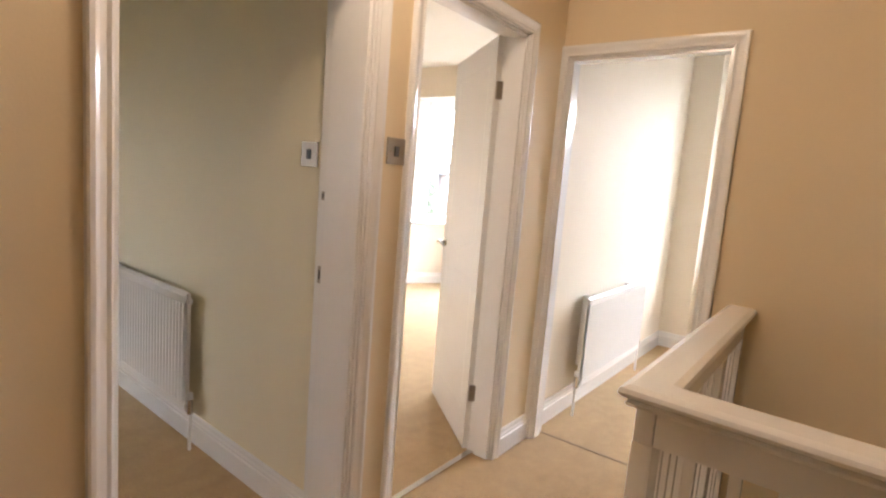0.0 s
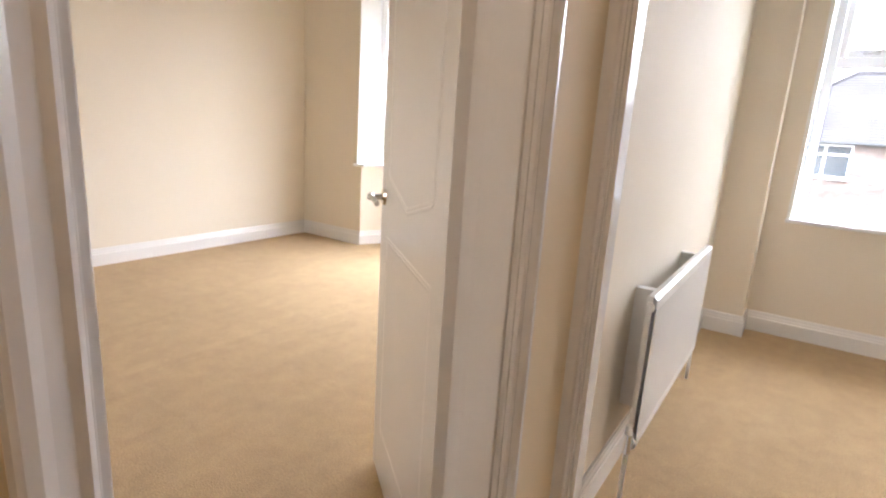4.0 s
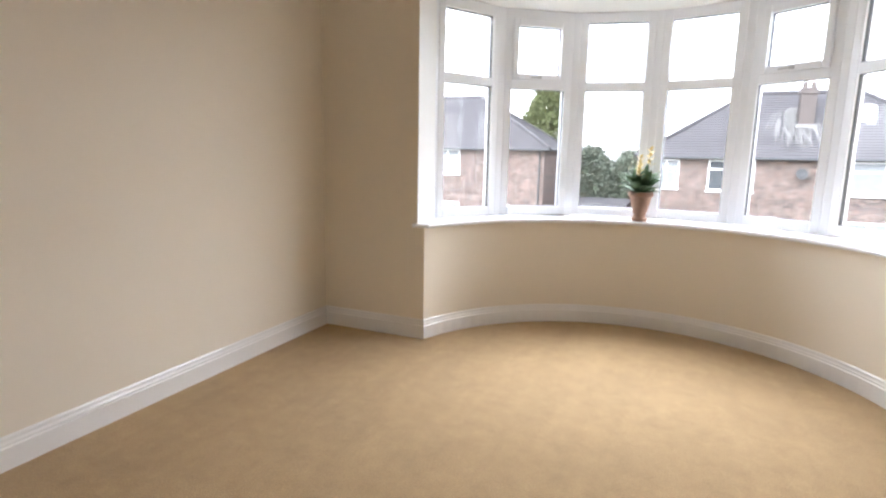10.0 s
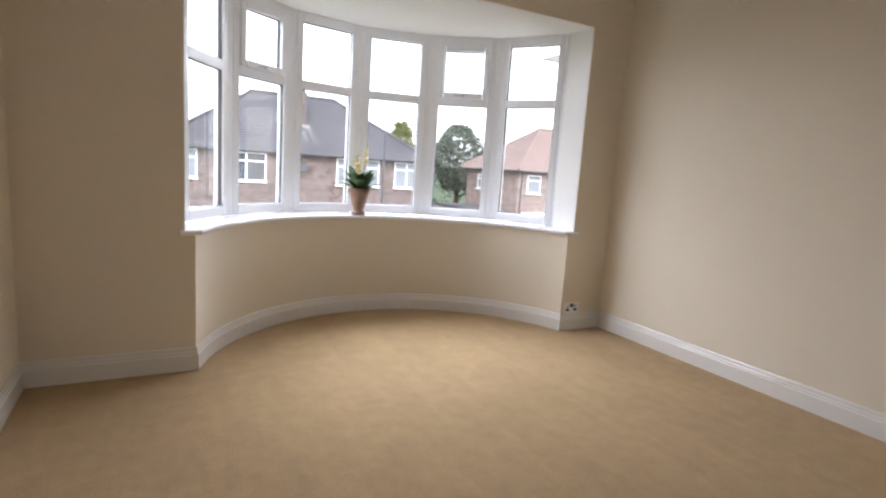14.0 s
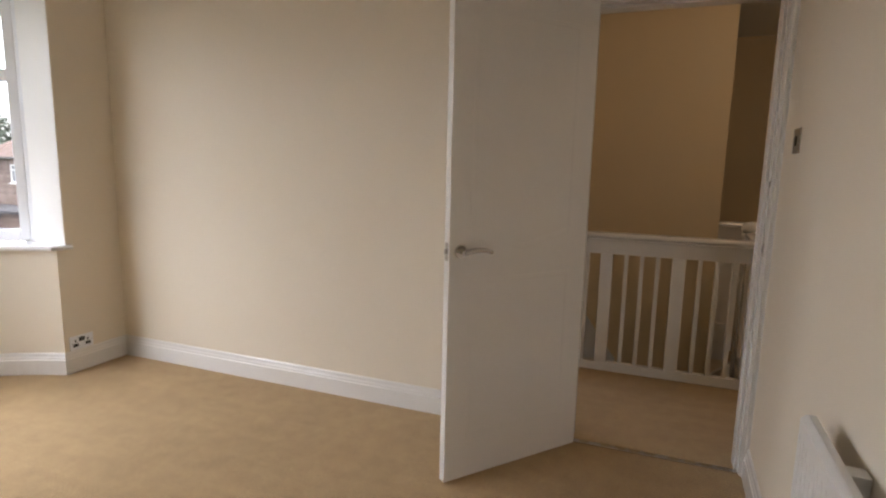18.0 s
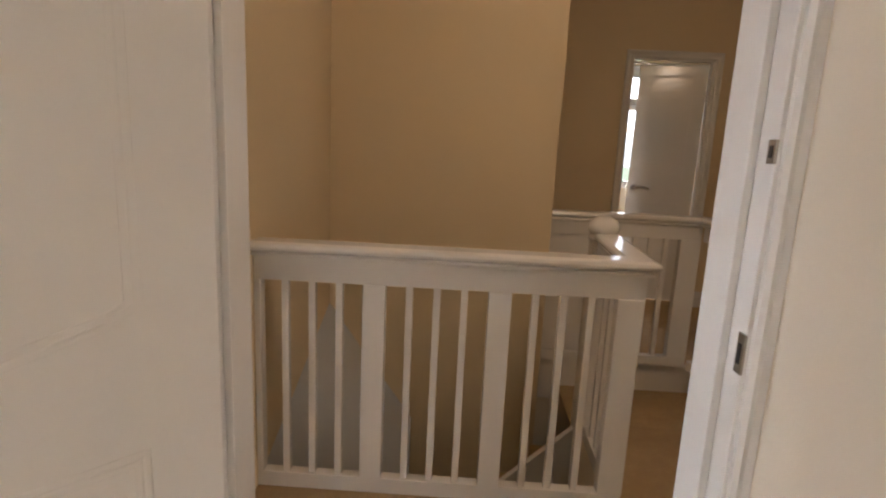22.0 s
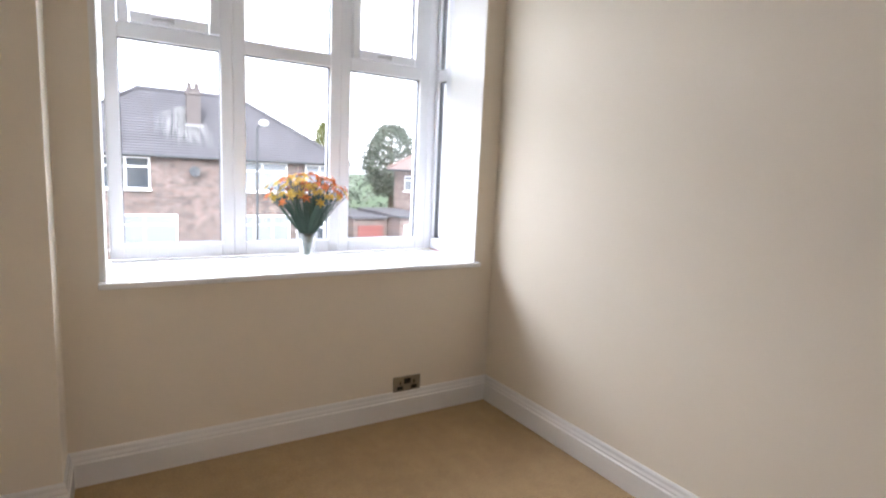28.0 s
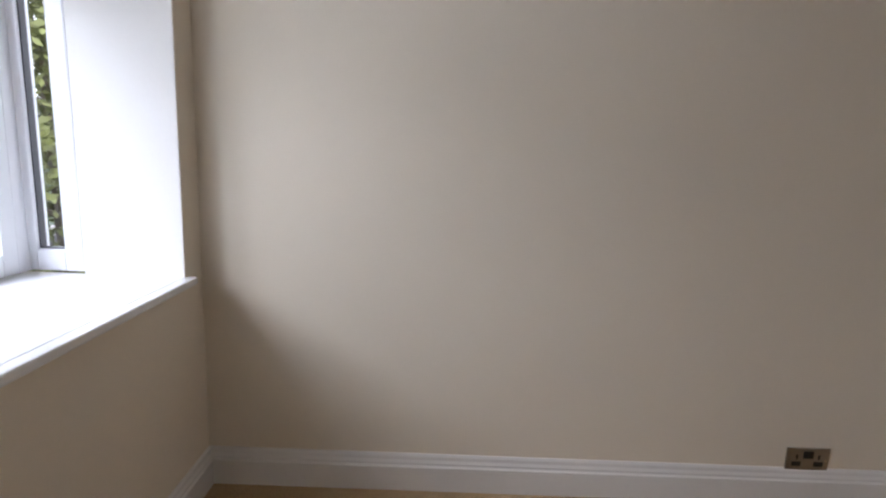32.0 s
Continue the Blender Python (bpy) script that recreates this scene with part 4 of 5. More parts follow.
M_TERRA = mat("weathered_terracotta", (0.25, 0.15, 0.10), 0.8, 0.25, 14, 0.3, 90)
M_LEAF = mat("dark_green_leaf", (0.045, 0.095, 0.03), 0.62, 0.25, 20, island=0.3)
M_STEM = mat("green_stem", (0.022, 0.065, 0.035), 0.55, 0.2, 20, island=0.3)
M_YEL = mat("pale_yellow_petal", (0.72, 0.58, 0.28), 0.6, 0.15, 30, island=0.2)
M_PETAL_O = mat("orange_petal", (0.80, 0.20, 0.03), 0.55, 0.2, 40, island=0.25)
M_PETAL_Y = mat("golden_petal", (0.85, 0.50, 0.06), 0.55, 0.2, 40, island=0.25)
M_CRYSTAL = glass_mat("crystal_glass", (0.98, 0.985, 0.985), 0.02, 0.12)
M_SOIL = mat("dark_soil", (0.05, 0.035, 0.025), 0.95, 0.3, 60, 0.8, 200)

rnd = random.Random(5)
plant = thing("potted_plant", "terracotta pot with green leaves and pale yellow flowers on the sill", "plant", m=pose(POT[0], POT[1], SILL))
bm = bmesh.new()
lathe(bm, [(0, 0), (0.050, 0), (0.056, 0.006), (0.056, 0.022), (0.046, 0.032), (0.043, 0.045), (0.052, 0.075), (0.066, 0.13), (0.076, 0.175), (0.086, 0.180), (0.090, 0.195), (0.088, 0.212), (0.080, 0.214), (0.076, 0.196), (0, 0.19)], 28)
part("pot", bm, M_TERRA, plant, "weathered terracotta urn", smooth=True)
bm = bmesh.new()
lathe(bm, [(0.0, 0.198), (0.04, 0.200), (0.0755, 0.197)], 20)
part("soil", bm, M_SOIL, plant)
for k in range(30):
    a = k * 2.4 + rnd.uniform(-0.3, 0.3)
    bm = bmesh.new()
    el = rnd.uniform(0.25, 2.4)
    leaf_mesh(bm, (0.02 * math.cos(a), 0.02 * math.sin(a), 0.195), (math.cos(a), math.sin(a), el), (0, 0, 1), rnd.uniform(0.14, 0.24), rnd.uniform(0.06, 0.105), rnd.uniform(0.25, 0.55))
    thick(part("leaf", bm, M_LEAF, plant, smooth=True))
for k in range(3):
    bm = bmesh.new()
    sx, sy = 0.02 * math.cos(k * 2.1), 0.015 * math.sin(k * 2.1)
    hgt = 0.33 - 0.06 * k
    tube(bm, [(sx, sy, 0.19), (sx * 1.6, sy * 1.5, 0.19 + hgt * 0.5), (sx * 2.4, sy * 2, 0.19 + hgt)], 0.004, 6, 0.002)
    stem = part("stem", bm, M_STEM, plant)
    bm = bmesh.new()
    for q in range(9):
        a = q * 2.2
        leaf_mesh(bm, (sx * 2.2, sy * 2, 0.19 + hgt * (0.62 + 0.045 * q)), (math.cos(a), math.sin(a), 0.7), (0, 0, 1), 0.048, 0.022, 0.3, 4)
    thick(part("flower", bm, M_YEL, stem, "pale yellow flower spike"))

vase = thing("vase", "cut glass vase on the window board", "vase", m=pose(VASE[0], VASE[1], ZS2))
bm = bmesh.new()
# the wall is cut into a lattice of facets below a plain flared rim
n_cut = 24
prof_v = [(0.0, 0.0), (0.030, 0.0), (0.034, 0.006), (0.030, 0.014), (0.031, 0.024), (0.033, 0.040), (0.036, 0.056), (0.038, 0.072), (0.041, 0.088), (0.044, 0.100), (0.047, 0.118), (0.051, 0.137), (0.052, 0.140),
          (0.049, 0.140), (0.041, 0.104), (0.028, 0.030), (0.0, 0.022)]
rings = []
for i, (r_, z_) in enumerate(prof_v):
    if r_ < 1e-5:
        rings.append([bm.verts.new((0, 0, z_))])
        continue
    cut = 0.0022 if 4 <= i <= 8 else 0.0
    rings.append([bm.verts.new(((r_ - cut * ((k + i) % 2)) * math.cos(2 * math.pi * k / n_cut), (r_ - cut * ((k + i) % 2)) * math.sin(2 * math.pi * k / n_cut), z_)) for k in range(n_cut)])
for a, b in zip(rings, rings[1:]):
    for k in range(n_cut):
        j = (k + 1) % n_cut
        if len(a) == 1:
            bm.faces.new((a[0], b[k], b[j]))
        elif len(b) == 1:
            bm.faces.new((a[k], a[j], b[0]))
        else:
            bm.faces.new((a[k], a[j], b[j], b[k]))
part("glass", bm, M_CRYSTAL, vase, "clear cut glass body", smooth=False).visible_shadow = False
bq = thing("flower_bunch", "bunch of orange and yellow artificial lilies in the vase", "flowers", m=pose(VASE[0], VASE[1], ZS2))
N_BLOOM = 96
for k in range(N_BLOOM):
    a = k * 2.39996
    rr = math.sqrt((k + 0.5) / N_BLOOM)
    tip = Vector((0.188 * rr * math.cos(a), 0.150 * rr * math.sin(a), 0.398 - 0.085 * rr * rr + rnd.uniform(-0.035, 0.025)))
    bm = bmesh.new()
    base = Vector((0.009 * rr * math.cos(a + 0.9), 0.009 * rr * math.sin(a + 0.9), 0.034))
    neck = Vector((0.030 * rr * math.cos(a), 0.030 * rr * math.sin(a), 0.14))
    midp = neck.lerp(tip, 0.5) + Vector((0, 0, 0.02))
    tube(bm, [base, neck, midp, tip], 0.0019, 5, 0.0013)
    stem = part("stem", bm, M_STEM, bq)
    # the blossom faces outwards and up: an axis and two ways across it
    ax = Vector((rr * math.cos(a) * 1.2, rr * math.sin(a) * 1.2, 0.75)) + Vector((rnd.uniform(-0.4, 0.4), rnd.uniform(-0.4, 0.4), 0))
    ax.normalize()
    u = ax.orthogonal().normalized()
    v = ax.cross(u)
    bm = bmesh.new()
    size = rnd.uniform(0.021, 0.029)
    for pth in range(6):
        b = pth * math.pi / 3 + a
        way = u * math.cos(b) + v * math.sin(b) + ax * 0.28
        leaf_mesh(bm, tip, way, ax, size, 0.009, 0.45, 4, 0.2)
    f_yel = 0.48 - 0.35 * math.cos(a)
    thick(part("blossom", bm, M_PETAL_Y if rnd.random() < f_yel else M_PETAL_O, stem, "small star shaped blossom"), 0.0006)
for k in range(110):
    a = k * 2.39996 + 0.8
    rr = 0.25 + 0.75 * rnd.random()
    bm = bmesh.new()
    base = Vector((0.026 * rr * math.cos(a), 0.026 * rr * math.sin(a), 0.128))
    way = Vector((0.37 * rr * math.cos(a), 0.31 * rr * math.sin(a), 0.86))
    leaf_mesh(bm, base, way, (math.cos(a), math.sin(a), 0.05), rnd.uniform(0.15, 0.25), 0.009, -0.02, 5, 0.2)
    thick(part("blade", bm, M_STEM, bq))

# ---- fill light added on the landing ceiling, out of view ----
lamp = thing("added_landing_light", "unseen light added to brighten the landing", "ceiling light", m=pose(LAMP[0], LAMP[1], ZC))
bm = bmesh.new()
lathe(bm, [(0, 0.0), (0.055, 0.0), (0.055, -0.02), (0.0, -0.026)], 20)
part("rose", bm, M_UPVC, lamp)
bm = bmesh.new()
cyl(bm, (0, 0, -0.02), (0, 0, -0.24), 0.004, 0.004, 8)
part("cord", bm, M_UPVC, lamp)
M_BULB = bpy.data.materials.new("lit_bulb")
M_BULB.use_nodes = True
M_BULB.node_tree.nodes["Principled BSDF"].inputs["Emission Color"].default_value = (1.0, 0.74, 0.48, 1)
M_BULB.node_tree.nodes["Principled BSDF"].inputs["Emission Strength"].default_value = 15.0
bm = bmesh.new()
bmesh.ops.create_uvsphere(bm, u_segments=16, v_segments=10, radius=0.035, matrix=Matrix.Translation((0, 0, -0.28)))
part("bulb", bm, M_BULB, lamp, "glowing bulb of the added light", smooth=True).visible_shadow = False
# added point light that lifts the landing where bounced daylight falls short
ld = bpy.data.lights.new("landing_fill", 'POINT')
ld.energy, ld.color, ld.shadow_soft_size = LAMP_W, (1.0, 0.77, 0.55), 0.10
lo_ = new("landing_fill", ld)
lo_.matrix_world = pose(LAMP[0], LAMP[1], ZC - 0.28)

# ---- outside ----
ZG = -3.7


def brick_mat(name, c1, c2, mortar, scale=1.0):
    m = bpy.data.materials.new(name)
    m.use_nodes = True
    nt = m.node_tree
    b = nt.nodes["Principled BSDF"]
    b.inputs["Roughness"].default_value = 0.9
    tc = nt.nodes.new("ShaderNodeTexCoord")
    mp = nt.nodes.new("ShaderNodeMapping")
    mp.inputs["Rotation"].default_value = (radians(90), 0, 0)
    br = nt.nodes.new("ShaderNodeTexBrick")
    br.inputs["Color1"].default_value, br.inputs["Color2"].default_value, br.inputs["Mortar"].default_value = (*c1, 1), (*c2, 1), (*mortar, 1)
    br.inputs["Scale"].default_value = scale
    br.inputs["Brick Width"].default_value, br.inputs["Row Height"].default_value, br.inputs["Mortar Size"].default_value = 0.225, 0.075, 0.010
    ns = nt.nodes.new("ShaderNodeTexNoise")
    ns.inputs["Scale"].default_value, ns.inputs["Detail"].default_value = 3.4, 8
    mx = nt.nodes.new("ShaderNodeMix")
    mx.data_type, mx.blend_type = 'RGBA', 'MULTIPLY'
    mx.inputs["Factor"].default_value = 0.75
    nt.links.new(tc.outputs["Object"], mp.inputs["Vector"])
    nt.links.new(mp.outputs[0], br.inputs["Vector"])
    nt.links.new(tc.outputs["Object"], ns.inputs["Vector"])
    nt.links.new(br.outputs["Color"], mx.inputs[6])
    rm = nt.nodes.new("ShaderNodeMapRange")
    rm.inputs[1].default_value, rm.inputs[2].default_value, rm.inputs[3].default_value = 0.3, 0.7, 0.35
    nt.links.new(ns.outputs["Fac"], rm.inputs[0])
    nt.links.new(rm.outputs[0], mx.inputs[7])
    nt.links.new(mx.outputs[2], b.inputs["Base Color"])
    return m


M_BRICK = brick_mat("brown_brick", (0.245, 0.155, 0.125), (0.085, 0.060, 0.052), (0.34, 0.315, 0.295))
M_BRICK_R = brick_mat("red_brick", (0.36, 0.255, 0.215), (0.24, 0.165, 0.14), (0.40, 0.36, 0.33))
M_SLATE = mat("grey_roof_tiles", (0.080, 0.078, 0.084), 0.75, 0.34, 1.1, 0.5, 9, island=0.12)
M_TILE_R = mat("orange_roof_tiles", (0.225, 0.165, 0.145), 0.8, 0.24, 1.1, 0.5, 9, island=0.12)
M_LIME = mat("pale_lime_stain", (0.22, 0.22, 0.217), 0.9, 0.25, 6)
M_STACK = mat("sooty_brown_brick", (0.115, 0.100, 0.094), 0.9, 0.35, 7, 0.5, 30)
M_BIN = mat("green_bin_plastic", (0.03, 0.13, 0.06), 0.5, 0.1)
M_WINW = mat("white_far_frames", (0.80, 0.80, 0.80), 0.5, 0.02)
M_FARGLASS = mat("dark_far_glass", (0.06, 0.07, 0.08), 0.08, 0.3, 0.8)
M_NET = mat("pale_net_curtain", (0.22, 0.235, 0.25), 0.6, 0.15, 5)
M_ASPHALT = mat("asphalt", (0.055, 0.055, 0.058), 0.95, 0.2, 1.5, 0.4, 60)
M_PAVE = mat("concrete_paving", (0.30, 0.29, 0.27), 0.9, 0.15, 1.5, 0.3, 40)
M_GRASS = mat("lawn", (0.05, 0.085, 0.03), 0.95, 0.3, 3, 0.8, 80)
M_FOL = mat("leafy_green", (0.055, 0.095, 0.03), 0.7, 0.35, 1.5, island=0.35)
M_FOL_Y = mat("yellow_green_leaves", (0.14, 0.155, 0.045), 0.7, 0.35, 1.5, island=0.4)
M_FOL_G = mat("grey_green_leaves", (0.135, 0.16, 0.12), 0.75, 0.35, 1.5, island=0.35)
M_FOL_C = mat("dense_evergreen", (0.105, 0.125, 0.05), 0.75, 0.35, 1.5, island=0.4)
M_BARK = mat("bark", (0.10, 0.075, 0.05), 0.95, 0.3, 8, 0.6, 40)
M_METAL = mat("dull_lamp_metal", (0.07, 0.075, 0.08), 0.6, 0.1, 5)
M_CARRED = mat("red_car_paint", (0.17, 0.035, 0.042), 0.25, 0.05, 3, coat=0.5)
M_RUBBER = mat("tyre_rubber", (0.02, 0.02, 0.02), 0.85, 0.1)

bm = bmesh.new()
box(bm, -400, -60, ZG - 0.5, 400, 600, ZG)
structure("ground", bm, M_GRASS, "grassy ground reaching to the horizon", "ground")
bm = bmesh.new()
box(bm, -120, 15.6, ZG, 120, 22.6, ZG + 0.02)
structure("road", bm, M_ASPHALT, "grey asphalt residential road", "road")
for y0, y1 in ((13.6, 15.6), (22.6, 24.6)):
    bm = bmesh.new()
    box(bm, -120, y0, ZG, 120, y1, ZG + 0.12, 0.02)
    structure("pavement", bm, M_PAVE, "pale concrete pavement with a kerb", "pavement")


bm = bmesh.new()
for x0, y0, x1, y1 in ((XW - 0.1, -3.7, 0.89, YB + 0.3), (0.89, YBS1 + 0.01, XBE + 0.1, 4.0), (0.89, -2.6, 4.9, -1.31), (2.61, -1.31, 4.9, 0.06)):
    box(bm, x0, y0, ZG, x1, y1, -0.26)
structure("wall_ground_storey", bm, M_BRICK, "brown brick ground storey of the house below", "wall")


def far_window(house, m, x0, x1, z0, z1, net=False, lights=2, transom=True):
    """A casement window on a house front that faces -y, with frame bars, panes and sill."""
    w_ = new("window")
    w_.parent = house
    w_["label"] = "white framed casement window"
    bm = bmesh.new()
    f = 0.075
    for a, b, c, d in ((x0, x0 + f, z0, z1), (x1 - f, x1, z0, z1), (x0 + f, x1 - f, z0, z0 + f), (x0 + f, x1 - f, z1 - f, z1)):
        box(bm, a, -0.05, c, b, 0.05, d, 0, m)
    for k in range(1, lights):
        xm = x0 + (x1 - x0) * k / lights
        box(bm, xm - 0.05, -0.05, z0 + f, xm + 0.05, 0.05, z1 - f, 0, m)
    zt = z1 - (z1 - z0) * 0.3
    if transom:
        for k in range(lights):
            a = x0 + (x1 - x0) * k / lights + (f if k == 0 else 0.05)
            b = x0 + (x1 - x0) * (k + 1) / lights - (f if k == lights - 1 else 0.05)
            box(bm, a, -0.045, zt - 0.04, b, 0.045, zt + 0.04, 0, m)
    part("frame", bm, M_WINW, w_)
    bm = bmesh.new()
    box(bm, x0 - 0.05, -0.14, z0 - 0.08, x1 + 0.05, 0.04, z0, 0.01, m)
    part("sill", bm, M_WINW, w_)
    bm = bmesh.new()
    box(bm, x0 + f, -0.020, z0 + f, x1 - f, -0.008, z1 - f, 0, m)
    part("pane", bm, M_FARGLASS, w_, "dark reflecting glass")
    if net:
        bm = bmesh.new()
        box(bm, x0 + f, -0.032, z0 + f + (z1 - z0) * (0.0 if net == 1 else 0.25), x1 - f, -0.021, zt - 0.04 if net == 2 else z1 - f, 0, m)
        part("blind", bm, M_NET, w_, "pale blind behind the glass")


def hip_house(label, x0, x1, y0, y1, eave, ridge, rx0, rx1, walls, tiles, windows, chimneys=(), turn=0.0, side=()):
    """A brick house with a hipped roof, in its own frame with the front along y0."""
    cx, cy = (x0 + x1) / 2, (y0 + y1) / 2
    m = pose(cx, cy, 0, 0, 0, turn)
    h = thing("house", label, "house", "houses over the road")
    h.matrix_world = m
    hx, hy = (x1 - x0) / 2, (y1 - y0) / 2
    o = 0.35
    bm = bmesh.new()
    box(bm, -hx + o, -hy + o, ZG, hx - o, hy - o, eave)
    part("wall", bm, walls, h)
    ec = [(-hx, -hy), (hx, -hy), (hx, hy), (-hx, hy)]
    rj = [(rx0 - cx, 0.0, ridge), (rx1 - cx, 0.0, ridge)]
    # roof in overlapping courses of tiles
    bm = bmesh.new()
    courses = 26

    def ringpt(k):
        f = k / courses
        z = eave - 0.05 + (ridge - eave + 0.05) * f
        return [Vector((ec[0][0] + (rj[0][0] - ec[0][0]) * f, ec[0][1] * (1 - f), z)), Vector((ec[1][0] + (rj[1][0] - ec[1][0]) * f, ec[1][1] * (1 - f), z)),
                Vector((ec[2][0] + (rj[1][0] - ec[2][0]) * f, ec[2][1] * (1 - f), z)), Vector((ec[3][0] + (rj[0][0] - ec[3][0]) * f, ec[3][1] * (1 - f), z))]
    for k in range(courses):
        a, b = ringpt(k), ringpt(k + 1)
        a = [p + Vector((0, 0, 0.035)) for p in a]
        for i in range(4):
            j = (i + 1) % 4
            va = [bm.verts.new(p) for p in (a[i], a[j], b[j], b[i])]
            if (va[2].co - va[3].co).length < 1e-4:
                bm.faces.new((va[0], va[1], va[2]))
                bm.verts.remove(va[3])
            else:
                bm.faces.new(va)
            low = [bm.verts.new(p - Vector((0, 0, 0.035))) for p in (a[i], a[j])]
            bm.faces.new((low[0], low[1], va[1], va[0]))
    roof = part("roof", bm, tiles, h)
    bm = bmesh.new()
    for s, e in ((0, 0), (3, 0), (1, 1), (2, 1)):
        tube(bm, [Vector((*ec[s], eave)), Vector(rj[e]) + Vector((0, 0, 0.03))], 0.10, 6)
    tube(bm, [Vector(rj[0]) + Vector((-0.05, 0, 0.04)), Vector(rj[1]) + Vector((0.05, 0, 0.04))], 0.12, 6)
    part("ridge_tiles", bm, tiles, roof)
    for dx, dy, ht in chimneys:
        zb = ridge - (ridge - eave) * (abs(dy) + 0.30) / hy
        bm = bmesh.new()
        box(bm, dx - 0.32, dy - 0.28, zb - 0.6, dx + 0.32, dy + 0.28, ridge + ht, 0.015)
        box(bm, dx - 0.37, dy - 0.33, ridge + ht - 0.30, dx + 0.37, dy + 0.33, ridge + ht - 0.15, 0.015)
        ch = part("chimney", bm, M_STACK, h, "brick chimney stack with an oversailing course")
        bm = bmesh.new()
        box(bm, dx - 0.44, dy - 0.42, zb - 0.12, dx + 0.44, dy - 0.285, zb + 0.10, 0.01)
        part("flashing", bm, M_LIME, ch, "pale mortar flashing at the foot of the stack")
        for px in (-0.17, 0.17):
            bm = bmesh.new()
            lathe(bm, [(0.12, 0), (0.10, 0.22), (0.12, 0.27), (0.08, 0.28), (0, 0.2)], 12, Matrix.Translation((dx + px, dy, ridge + ht)))
            part("chimney_pot", bm, M_STACK, ch, "sooty chimney pot")
    bm = bmesh.new()
    for (ax, ay), (bx_, by) in (((-hx, -hy), (hx, -hy)), ((-hx, -hy), (-hx, hy)), ((hx, -hy), (hx, hy))):
        box(bm, min(ax, bx_) - 0.06, min(ay, by) - 0.06, eave - 0.14, max(ax, bx_) + 0.06, max(ay, by) + 0.06, eave - 0.04, 0.02)
    part("gutter", bm, M_METAL, h)
    for gx in (-hx + 0.6, hx - 0.6):
        bm = bmesh.new()
        cyl(bm, (gx, -hy + o - 0.06, ZG), (gx, -hy + o - 0.06, eave - 0.1), 0.045, 0.045, 8)
        part("downpipe", bm, M_METAL, h)
    bm = bmesh.new()
    box(bm, -hx + o - 0.02, -hy + o - 0.025, -0.75, hx - o + 0.02, -hy + o + 0.01, -0.55)
    box(bm, -hx + o - 0.02, -hy + o - 0.025, -0.45, hx - o + 0.02, -hy + o + 0.01, -0.38)
    part("brick_band", bm, walls, h, "projecting band of bricks")
    mw = pose(0, -hy + o, 0)
    for wx0, wx1, wz0, wz1, net, lights in windows:
        far_window(h, mw, wx0 - cx, wx1 - cx, wz0, wz1, net, lights)
    for wy0, wy1, wz0, wz1, net, lights in side:
        far_window(h, pose(-hx + o, 0, 0, 0, 0, -90), cy - wy1, cy - wy0, wz0, wz1, net, lights)
    return h


CHX = 4.0                      # chimney of the grey roofed pair
hip_house("brown brick semi-detached pair with a grey hipped roof", -3.45, 11.55, 29.65, 36.65, 1.55, 4.75, 1.6, 6.4, M_BRICK, M_SLATE,
          [(-2.55, -1.35, -0.05, 1.38, 1, 2), (-0.05, 1.95, -0.10, 1.38, 0, 2), (5.72, 8.25, -0.10, 1.38, 1, 2), (9.2, 10.75, -0.10, 1.38, 1, 2),
           (0.25, 3.05, -2.85, -1.25, 1, 2), (5.7, 8.4, -2.95, -1.30, 1, 3), (-2.5, -1.2, -2.9, -1.5, 0, 2), (8.75, 11.05, -3.55, -1.30, 0, 3)], ((CHX - 4.05, -1.6, 0.08),))
hip_house("brown brick semi-detached pair with a weathered grey roof", -23.4, -7.8, 29.65, 36.65, 1.85, 4.95, -17.6, -12.9, M_BRICK, M_SLATE,
          [(-15.4, -13.1, 0.33, 1.74, 1, 3), (-11.53, -10.25, 0.40, 1.78, 1, 2), (-22.2, -20.9, 0.33, 1.62, 1, 2), (-20.3, -18.9, 0.33, 1.62, 1, 2), (-15.4, -13.1, -2.8, -1.3, 1, 3), (-11.6, -10.0, -2.8, -1.3, 0, 2)], ((-1.1, -0.55, 0.18),))
hip_house("red brick house with a weathered pinkish tiled hipped roof", 15.9, 28.9, 28.1, 34.1, 1.42, 4.25, 20.2, 24.6, M_BRICK_R, M_TILE_R,
          [(17.0, 18.15, 0.0, 1.14, 1, 1), (19.6, 21.8, -0.38, 0.98, 1, 3), (25.2, 27.6, -0.38, 0.98, 1, 3), (19.4, 21.7, -3.2, -1.5, 1, 3), (24.6, 27.4, -3.2, -1.5, 1, 3)], (), 6.0, ((31.6, 32.5, 0.05, 1.0, 1, 1),))
rs = random.Random(4)
